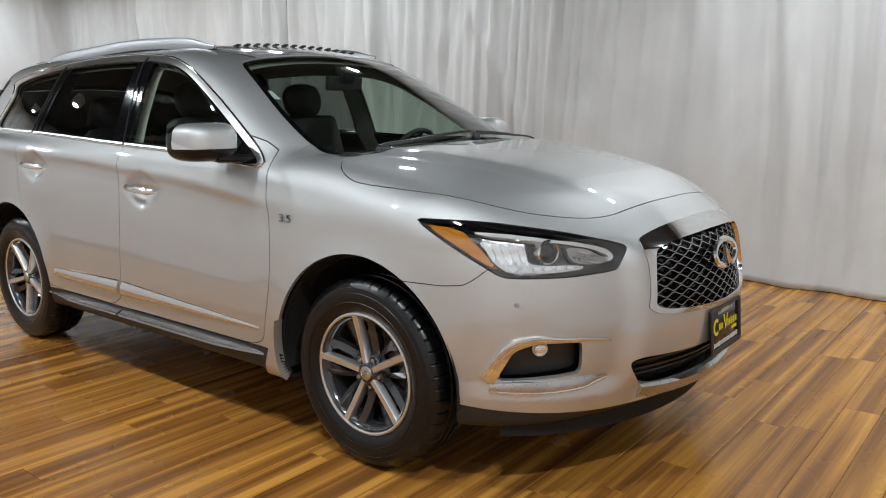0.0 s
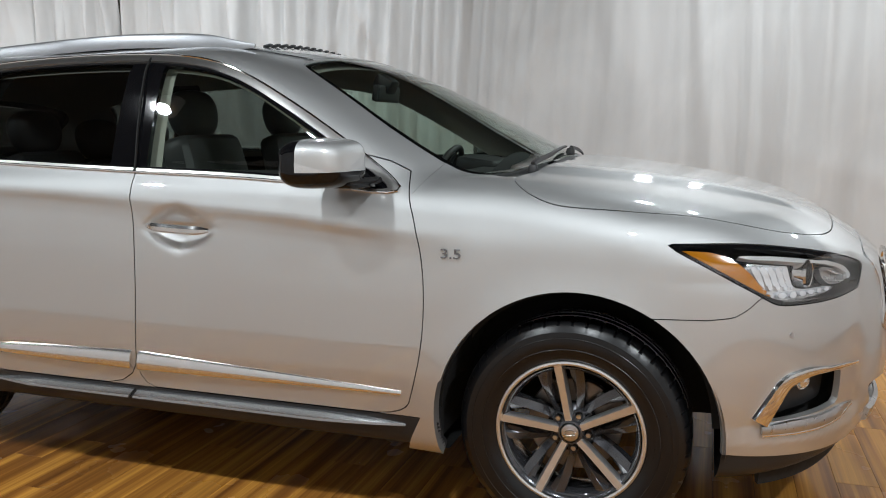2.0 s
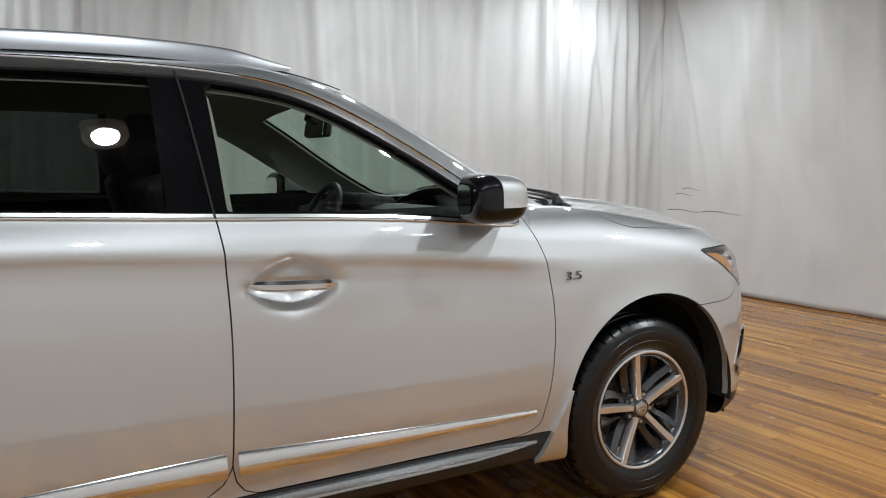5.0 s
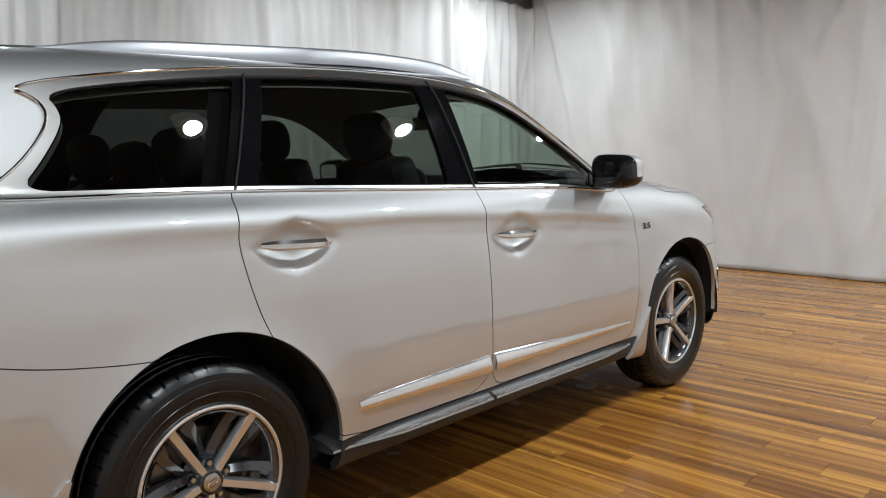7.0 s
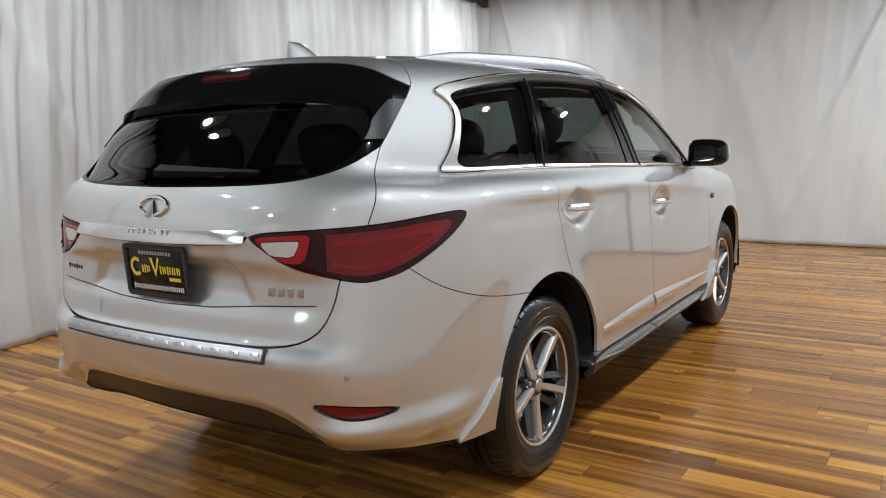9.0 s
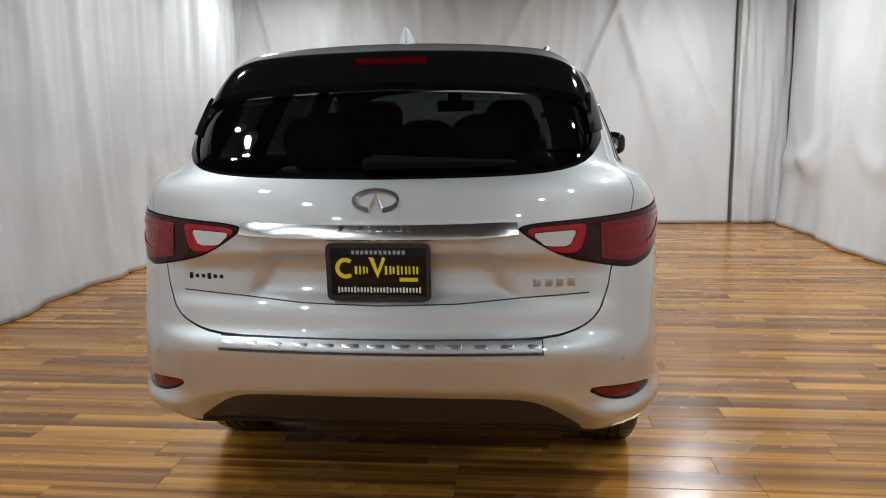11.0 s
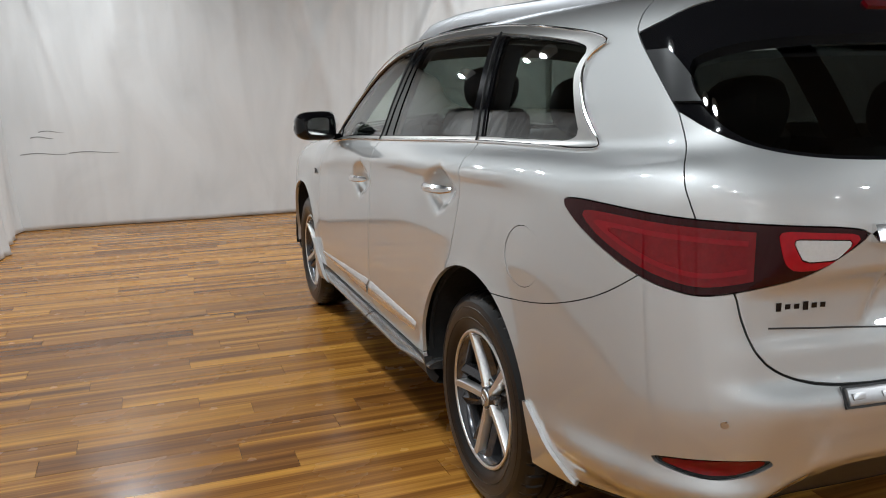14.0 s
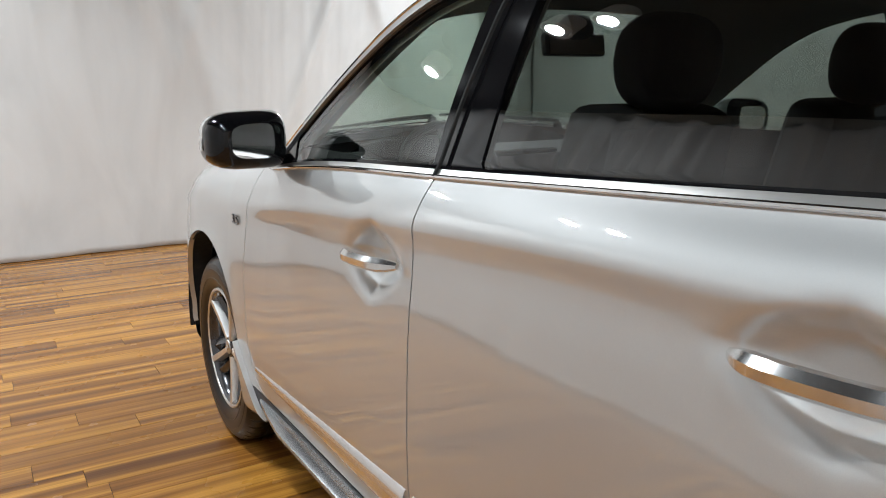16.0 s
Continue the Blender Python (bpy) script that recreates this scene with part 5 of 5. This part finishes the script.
# ---- sides: handles, strips, mirrors, badges, steps ----
for s, word in SIDES:
    for door, cx, cz in (("front", 0.0, .985), ("rear", -1.125, 1.055)):
        xs = np.linspace(-.135, .135, 25)
        q, nq = skin_at("side", cx + xs, cz + .004 - .045 * (xs + 0), s)
        base, _ = skin_at("side", cx + np.array([-.16, .16]), np.array([cz, cz]), s)
        yy = np.interp(xs, [-.16, .16], base[:, 1])
        lift = .014 + .030 * np.clip(1 - (np.abs(xs) / .137) ** 3.0, 0, 1)
        pathp = np.stack([cx + xs, yy + s * (lift - .010), cz + .006 - .05 * xs], 1)
        grip = part("door_handle", sweep(pathp, (0, s, .34), [(-.017, 0), (-.013, .011), (0, .016), (.013, .011), (.017, 0), (.011, -.010), (-.011, -.010)], scale=np.clip(1.12 - (np.abs(xs) / .14) ** 4 * .75, .3, 1)), CHROME_SOFT, panels[door, s], "chrome pull handle over a scooped cup")
        if door == "front":
            part("lock_button", block((.012, .004, .010), (cx - .085, float(np.interp(-.085, xs, pathp[:, 1])) + s * .010, cz + .010), bevel=.002), TRIM_BLACK, grip)
    for door, x0, x1, taper in (("front", -.195, .885, 1), ("rear", -.915, -.228, -1)):
        xs = np.linspace(x0, x1, 46)
        u = (xs - x0) / (x1 - x0)
        zc = np.interp(xs, [-.92, -.2, .89], [.472, .472, .452])
        q, nq = skin_at("side", xs, zc, s)
        k = np.clip(1.0 - u * .78, .1, 1) if taper > 0 else np.clip(.45 + .55 * u ** .6, .1, 1)
        part("chrome_strip", sweep(q, nq, [(s * -.030, -.004), (s * -.030, .010), (s * -.025, .019), (s * -.016, .021), (s * .012, .0165), (s * .040, .004), (s * .046, -.004)], scale=k), CHROME_SOFT, panels[door, s], "chrome lower door strip")
    # step boards
    for x0, x1 in ((-1.03, -.235), (-.215, .885)):
        xs = np.linspace(x0, x1, 30)
        fade = np.clip((xs - x0) / .30, .25, 1) if x0 < -.5 else np.clip((x1 - xs) / .30, .04, 1) ** .6
        pathp = np.stack([xs, s * (.910 + .050 * fade), .340 + 0 * xs], 1)
        part("step_board", sweep(pathp, (0, 0, 1), [(-.075, -.016), (-.075, .026), (.02, .016), (.048, .002), (.050, -.006), (.036, -.014)] if s < 0 else [(-.036, -.014), (-.050, -.006), (-.048, .002), (-.02, .016), (.075, .026), (.075, -.016)]), STEP, car, "glossy grey metal side step board")
    # door mirror
    ctr = np.array([.630, s * 1.040, 1.232])

    def mirror_shape(u, v, grow=0., s=s, ctr=ctr):
        """Rounded housing: flat back to the rear, bulging to the front."""
        cu, su, cv, sv = math.cos(u), math.sin(u), math.cos(v), math.sin(v)
        sq = lambda t, p: math.copysign(abs(t) ** p, t)
        x = sq(sv, .80) * (.135 if sv > 0 else .085)
        y = sq(cu, .52) * cv ** .55 * .122
        z = sq(su, .54) * cv ** .46 * (.082 - .010 * cu * s)
        return ctr + np.array([x + .10 * (-abs(y) * 0) - .35 * (y * s) * 0.55, y, z + .10 * y * s * 0])

    bmm = bmesh.new()
    nu, nv = 40, 22
    rows = [[bmm.verts.new(mirror_shape(2 * math.pi * i / nu, -math.pi / 2 * .86 + (math.pi / 2 * 1.86) * j / nv)) for i in range(nu)] for j in range(nv + 1)]
    for a, b in zip(rows, rows[1:]):
        for i in range(nu):
            bmm.faces.new((a[i], a[(i + 1) % nu], b[(i + 1) % nu], b[i]))
    back = (.602, s * 1.04, 0), (1, -.12 * s, 0)
    behind_rim = lambda c: c.x - .12 * (c.y * s - 1.04) < .602
    for co, no in (((0, 0, 1.208), (0, 0, 1)), back):
        bmesh.ops.bisect_plane(bmm, geom=bmm.verts[:] + bmm.edges[:] + bmm.faces[:], plane_co=co, plane_no=no)
    dark = lambda f: f.calc_center_median().z < 1.208 or behind_rim(f.calc_center_median())
    bmm2, bmm3 = bmm.copy(), bmm.copy()
    bmesh.ops.delete(bmm, geom=[f for f in bmm.faces if dark(f)], context="FACES")
    bmesh.ops.delete(bmm2, geom=[f for f in bmm2.faces if not dark(f)], context="FACES")
    bmesh.ops.bisect_plane(bmm3, geom=bmm3.verts[:] + bmm3.edges[:] + bmm3.faces[:], plane_co=(.58, 0, 1.252), plane_no=(.30, 0, 1))
    wedge = lambda c: 1.208 < c.z < 1.252 - .30 * (c.x - .58) and c.y * s > 1.05 and not behind_rim(c)
    bmesh.ops.delete(bmm3, geom=[f for f in bmm3.faces if not wedge(f.calc_center_median())], context="FACES")
    for v in bmm3.verts:
        v.co = Vector(ctr) + (v.co - Vector(ctr)) * 1.022
    mirror = part("door_mirror", bmm, SILVER, panels["front", s], "silver door mirror with a clear signal wedge")
    part("mirror_base", bmm2, GLOSS_BLACK, mirror, "glossy black mirror base")
    part("signal_lens", bmm3, FROST, mirror, "clear signal lens")
    part("mirror_arm", block((.10, .16, .035), (.725, s * .945, 1.165), (0, 0, 18 * s), .012), GLOSS_BLACK, mirror)
    face = [Vector(mirror_shape(2 * math.pi * i / 32, -math.pi / 2 * .80)) + Vector((-.004, 0, 0)) for i in range(32)]
    bmm = bmesh.new()
    bmm.faces.new([bmm.verts.new(ctr * 0 + np.array(v) * [1, 1, 1]) for v in face])
    part("mirror_glass", bmm, CHROME, mirror, "mirror glass")
    # wheel housings
    for ax in (AXLE + .014, -AXLE + .004):
        b = bmesh.new()
        arc = np.linspace(radians(-5), radians(190), 40)
        for y0, y1, r in ((.955, .52, .462),):
            outer = [b.verts.new((ax + r * math.cos(a), s * y0, HUB_Z + r * math.sin(a))) for a in arc]
            inner = [b.verts.new((ax + r * math.cos(a), s * y1, HUB_Z + r * math.sin(a))) for a in arc]
            for i in range(39):
                b.faces.new((outer[i], outer[i + 1], inner[i + 1], inner[i]))
            b.faces.new(inner)
        part("wheel_housing", b, DARK, car, smooth=False)
    # roof rails
    xs = np.linspace(-1.78, .13, 60)
    zz = np.interp(xs, [-1.78, -1.62, -1.45, -.5, -.1, .05, .13], [1.664, 1.700, 1.720, 1.748, 1.735, 1.710, 1.664])
    zz = np.convolve(np.pad(zz, 4, mode="edge"), np.ones(9) / 9, mode="valid")
    yy = np.interp(xs, [-1.78, -.8, .13], [.535, .602, .578])
    part("roof_rail", sweep(np.stack([xs, s * yy, zz], 1), (0, 0, 1), [(-.015, -.06), (-.014, -.012), (-.007, -.002), (.007, -.002), (.014, -.012), (.015, -.06)], scale=np.clip(np.minimum((xs + 1.80) / .22, (.15 - xs) / .22), .12, 1) ** .6), RAIL, roof, "satin silver roof rail")
    xs = np.linspace(-1.885, .34, 60)
    q, nq = skin_at("top", xs, s * np.interp(xs, [-1.9, -1.0, -.3, .2, .34], [.531, .576, .579, .566, .50]))
    part("roof_seam", sweep(q + nq * .0005, nq, round_section(.0045, 6)), TRIM_BLACK, roof)

# badge on the fenders
for s, word in SIDES:
    cu = bpy.data.curves.new("badge", "FONT")
    cu.body, cu.size, cu.extrude, cu.align_x, cu.align_y = "3.5", .046, .003, "CENTER", "CENTER"
    tmp = bpy.data.objects.new("badge_text", cu)
    scene.collection.objects.link(tmp)
    bpy.context.view_layer.update()
    me = bpy.data.meshes.new_from_object(tmp.evaluated_get(bpy.context.evaluated_depsgraph_get()))
    bpy.data.objects.remove(tmp)
    me.materials.clear()
    me.materials.append(DARK_CHROME)
    ob = tagged(new("badge", me), "chrome engine badge reading 3.5")
    ob.parent = panels["fender", s]
    q, nq = skin_at("side", 1.062, .935, s)
    ob.matrix_basis = Matrix.Translation(q[0] + nq[0] * .004) @ pose(0, 0, 0, 90, 0, 180 if s > 0 else 0) @ Matrix.Diagonal((1.35, 1, 1, 1))

# sunroof wind deflector
for y in np.linspace(-.41, .41, 14):
    q, nq = skin_at("top", .085, y)
    part("deflector_tooth", block((.036, .024, .010), q[0] + nq[0] * .007, (0, -12, 0), .0035), TRIM_BLACK, roof)

# ---- wheels ----
def spoke(a0, a1, r0, r1, w0, w1, y0, y1, deep, bm):
    """A bar from radius r0 to r1 that turns from angle a0 to a1; widths w, outer faces y."""
    rows = []
    for i in range(7):
        u = i / 6
        a, r, w, y = a0 + (a1 - a0) * u, r0 + (r1 - r0) * u, w0 + (w1 - w0) * u, y0 + (y1 - y0) * u ** 1.5
        c, t = Vector((math.cos(a), math.sin(a), 0)), Vector((-math.sin(a), math.cos(a), 0))
        rows.append([bm.verts.new(c * r + t * p * w + Vector((0, 0, q))) for p, q in ((-.62, y - deep), (-.5, y - .006), (-.40, y), (.40, y), (.5, y - .006), (.62, y - deep))])
    for a, b in zip(rows, rows[1:]):
        for j in range(5):
            bm.faces.new((a[j], a[j + 1], b[j + 1], b[j]))
    return bm


def blade(a, sg, R):
    """A dark twisted spoke beside a bright one: narrow by the nuts, broad at the rim, with a raised ridge."""
    bm, rows = bmesh.new(), []
    for i in range(10):
        u = i / 9
        ang, r = a + sg * (.54 - .315 * u ** .70), .070 + (R - .012 - .070) * u
        w, y = .020 + .033 * u ** 1.2, -.030 + .034 * u ** 1.2
        c, t = Vector((math.cos(ang), math.sin(ang), 0)), Vector((-math.sin(ang), math.cos(ang), 0)) * sg
        ridge = -.5 + .55 * u
        rows.append([bm.verts.new(c * r + t * p * w + Vector((0, 0, q))) for p, q in ((-.58, y - .036), (-.5, y - .003 - .010 * u), (ridge, y + .004), (.5, y - .016 + .010 * u), (.60, y - .040))])
    for p, q in zip(rows, rows[1:]):
        for j in range(4):
            bm.faces.new((p[j], p[j + 1], q[j + 1], q[j]))
    return bm


def wheel(at, s, spin):
    """Alloy wheel with five bright spokes, each between two dark ones; local z points outwards."""
    R = .240
    b = lathe([(R - .002, -.19), (R - .012, -.17), (R - .03, -.10), (R - .034, -.02), (R - .022, .010), (R - .014, .016)], 64)
    rim = part("wheel", b, GUNMETAL, car, "dark alloy wheel with five bright machined spokes")
    rim.matrix_basis = pose(*at) @ (pose(0, 0, 0, -90 if s > 0 else 90) @ pose(0, 0, 0, 0, 0, spin))
    part("rim_lip", lathe([(R - .012, .008), (R - .009, .017), (R - .003, .020), (R + .003, .018), (R + .006, .008), (R + .004, -.004)], 72), MACHINED, rim, "bright machined rim edge")
    for k in range(5):
        a = radians(90 + 72 * k)
        part("spoke", spoke(a, a, .034, R - .006, .024, .030, -.002, .017, .030, bmesh.new()), MACHINED, rim, "bright machined spoke")
        for sg in (-1, 1):
            part("spoke", blade(a, sg, R), GUNMETAL, rim, "dark grey spoke")
        a2 = a + radians(36)
        lug = lathe([(0, .0), (.008, .0), (.0095, -.003), (.0095, -.016)], 6, (.058 * math.cos(a2), .058 * math.sin(a2), -.010))
        part("lug_nut", lug, SATIN, rim)
        part("lug_well", lathe([(.0105, -.012), (.017, -.006), (.021, -.012), (.022, -.04)], 18, (.058 * math.cos(a2), .058 * math.sin(a2), -.010)), GUNMETAL, rim)
    part("hub", lathe([(.034, .0), (.040, -.002), (.044, -.010), (.060, -.034), (.082, -.050), (.086, -.07)], 40), GUNMETAL, rim)
    cap = part("centre_cap", lathe([(0, .006), (.018, .0055), (.028, .003), (.032, -.003), (.032, -.012)], 36), SATIN, rim, "round centre cap with an oval emblem")
    part("cap_emblem", sweep([(.018 * math.cos(a), .009 * math.sin(a), .006) for a in np.linspace(0, 2 * math.pi, 24, endpoint=False)], (0, 0, 1), [(-.002, 0), (0, .0018), (.002, 0)], closed=True), CHROME, rim)
    part("brake_disc", lathe([(.07, -.070), (.075, -.085), (.155, -.085), (.158, -.088), (.158, -.108), (.07, -.108)], 48), IRON, rim, "worn steel brake disc")
    part("brake_caliper", block((.10, .055, .06), (.125, .055, -.095), (0, 0, 24), .012), IRON, rim)
    # tyre: bulged sidewalls, grooved tread with notched shoulders
    prof = [(R - .004, .008), (R + .010, .016), (R + .022, .024), (R + .040, .031), (R + .075, .034), (R + .105, .028), (R + .1235, .016), (R + .1345, .004), (R + .1390, -.008), (R + .1420, -.024), (R + .1430, -.048), (R + .1355, -.051), (R + .1355, -.058), (R + .1430, -.061),
            (R + .1440, -.090), (R + .1360, -.093), (R + .1360, -.100), (R + .1440, -.103), (R + .1430, -.132), (R + .1355, -.135), (R + .1355, -.142), (R + .1430, -.145), (R + .1400, -.172), (R + .130, -.192), (R + .10, -.214), (R + .05, -.214), (R + .01, -.196), (R - .004, -.188)]
    n = 400
    b = bmesh.new()
    rows = []
    for j, (r, h) in enumerate(prof):
        ring = []
        for i in range(n):
            a = 2 * math.pi * i / n
            notch = .006 if (i % 8 == 0 and 7 <= j <= 10) or (i % 8 == 4 and 18 <= j <= 22) else 0
            rr = (r if r < R else R + (r - R) * (TYRE_R + .0005 - R) / .144) - notch
            ring.append(b.verts.new((rr * math.cos(a), rr * math.sin(a), h)))
        rows.append(ring)
    for p, q in zip(rows, rows[1:]):
        for i in range(n):
            b.faces.new((p[i], p[(i + 1) % n], q[(i + 1) % n], q[i]))
    tyre = part("tyre", b, RUBBER, rim, "black rubber tyre with a grooved tread", angle=22)
    for rr in (R + .047, R + .083):
        part("sidewall_rib", sweep([(rr * math.cos(a), rr * math.sin(a), .0335 if rr < R + .08 else .0315) for a in np.linspace(0, 2 * math.pi, 72, endpoint=False)], (0, 0, 1), [(-.0015, 0), (0, .0015), (.0015, 0)], closed=True), RUBBER, rim)
    return rim


for ax, spin in ((AXLE, 10), (-AXLE, 33)):
    for s, word in SIDES:
        wheel((ax, s * .915, WHEEL_Z), s, spin if s < 0 else -spin + 20)

# ---- cabin ----
def cushion(size, at, turn, n=28):
    """A soft rounded pad, narrower at its foot."""
    b = bmesh.new()
    bmesh.ops.create_uvsphere(b, u_segments=n, v_segments=n // 2, radius=1)
    for v in b.verts:
        x, y, z = (math.copysign(abs(c) ** .72, c) for c in v.co)
        v.co = Vector((x * size[0] / 2, y * size[1] / 2 * (1 - .14 * (z < 0) * abs(z)), z * size[2] / 2))
    bmesh.ops.transform(b, matrix=pose(*at, *turn), verts=b.verts)
    return b


def seat(x, y, width, back_top, lean, name, floor=.62, rest=True):
    c = part(name, block((.52, width, .20), (x + .10, y, floor + .10), (0, -6, 0), .06, 3), LEATHER, car, "black leather seat")
    h = back_top - floor - .12
    part("backrest", block((.15, width, h), (x - .20 - math.sin(radians(lean)) * h / 2 + .02, y, floor + .14 + h / 2), (0, -lean, 0), .06, 3, shape=lambda v: (v.x, v.y * (1 - .16 * (v.z > 0)), v.z)), LEATHER, c)
    if rest:
        hx = x - .20 - math.sin(radians(lean)) * h
        part("headrest", cushion((.135, .275, .215), (hx - .01, y, back_top + .105), (0, -lean * .6, 0)), LEATHER, c)
        for o in (-.06, .06):
            part("headrest_post", lathe([(.007, 0), (.007, .10)], 10, (hx + .0, y + o, back_top - .05)), SATIN, c)
    return c


for y in (-.38, .38):
    seat(.02, y, .50, 1.31, 14, "front_seat")
for y, w in ((-.40, .48), (.0, .28), (.40, .48)):
    seat(-.86, y, w, 1.24 if y else 1.20, 18, "middle_seat", .64)
for y in (-.32, .32):
    seat(-1.66, y, .46, 1.22, 14, "third_row_seat", .68)
ys = np.linspace(-.80, .80, 33)
dash = part("dashboard", sweep(np.stack([.95 - .10 * (ys / .8) ** 2, ys, 1.0 + 0 * ys], 1), (0, 0, 1), [(-.30, -.25), (-.26, .13), (-.10, .165), (.08, .150), (.20, .08), (.22, -.10), (.12, -.25)][::-1]), DASH, car, "dark grey dashboard")
part("instrument_hood", block((.20, .38, .075), (.80, .38, 1.165), (0, 8, 0), .03, 3), DASH, dash)
part("console_screen", block((.03, .30, .12), (.72, 0, 1.09), (0, -14, 0), .01), GLOSS_BLACK, dash)
part("centre_console", block((.95, .26, .26), (.25, 0, .75), (0, 0, 0), .04, 3), DASH, car)
ang = np.linspace(0, 2 * math.pi, 40, endpoint=False)
col = pose(.575, .38, 1.085, 0, -64, 0)
ringp = [col @ Vector((.182 * math.cos(a), .182 * math.sin(a), 0)) for a in ang]
wheel_s = part("steering_wheel", sweep(ringp, col.to_3x3() @ Vector((0, 0, 1)), round_section(.0155, 10), closed=True), LEATHER, car, "black leather steering wheel")
b = block((.13, .15, .05), bevel=.02)
bmesh.ops.transform(b, matrix=col @ pose(0, 0, .0), verts=b.verts)
part("steering_hub", b, DASH, wheel_s)
for a in (0, math.pi, -math.pi / 2 if False else math.pi / 2 * 3):
    b = block((.13, .035, .014), (.115, 0, 0), bevel=.005)
    bmesh.ops.transform(b, matrix=col @ pose(0, 0, 0, 0, 0, math.degrees(a) + 90), verts=b.verts)
    part("steering_spoke", b, DASH, wheel_s)
mirror_in = part("inner_mirror", block((.035, .25, .075), (.44, .0, 1.50), (0, 8, 0), .016, 3), TRIM_BLACK, car, "black inner rear-view mirror")
part("mirror_mount", block((.09, .10, .07), (.44, 0, 1.545), (0, 28, 0), .02), TRIM_BLACK, mirror_in)
part("mirror_face", block((.002, .225, .058), (.421, 0, 1.498), (0, 8, 0)), CHROME, mirror_in)
part("inspection_sticker", block((.075, .035, .001), (.585, -.60, 1.432), (0, 31, 0)), WHITE, screen, "small white windscreen sticker")

# ---- floor planks ----
W, LONG, T = .150, 1.20, .010
bev = bmesh.new()
block((W - .0012, LONG - .0015, T), (0, 0, -T / 2), bevel=.0007, segs=1, bm=bev)
plank_me = bpy.data.meshes.new("plank")
bev.to_mesh(plank_me)
bev.free()
plank_me.materials.append(WOOD)
floor_ob = bpy.data.objects["floor"]
rnd = random.Random(4)
far_v, far_f = [], []
proto_v = [v.co.copy() for v in plank_me.vertices]
proto_f = [tuple(p.vertices) for p in plank_me.polygons]
placed = 0
x = BACK + W / 2
row = 0
while x < FRONT + .15:
    y = RIGHT - .25 - rnd.uniform(0, LONG)
    while y < LEFT + .2:
        cy = y + LONG / 2
        close = -1.9 < x < 4.6 and (.55 < abs(cy) < 3.4 or x > 2.4) and placed < 300
        dz = rnd.uniform(-.0004, .0004)
        if close:
            ob = new("plank", plank_me)
            ob.parent = floor_ob
            ob.location = (x, cy, GROUND + dz)
            placed += 1
        else:
            base = len(far_v)
            far_v += [(v.x + x, v.y + cy, v.z + GROUND + dz) for v in proto_v]
            far_f += [tuple(i + base for i in f) for f in proto_f]
        y += LONG
    x += W
    row += 1
rest = put_mesh("far_planks", far_v, far_f, WOOD, floor_ob)
tagged(rest, "more wooden laminate planks of the floor", kind="stuff")
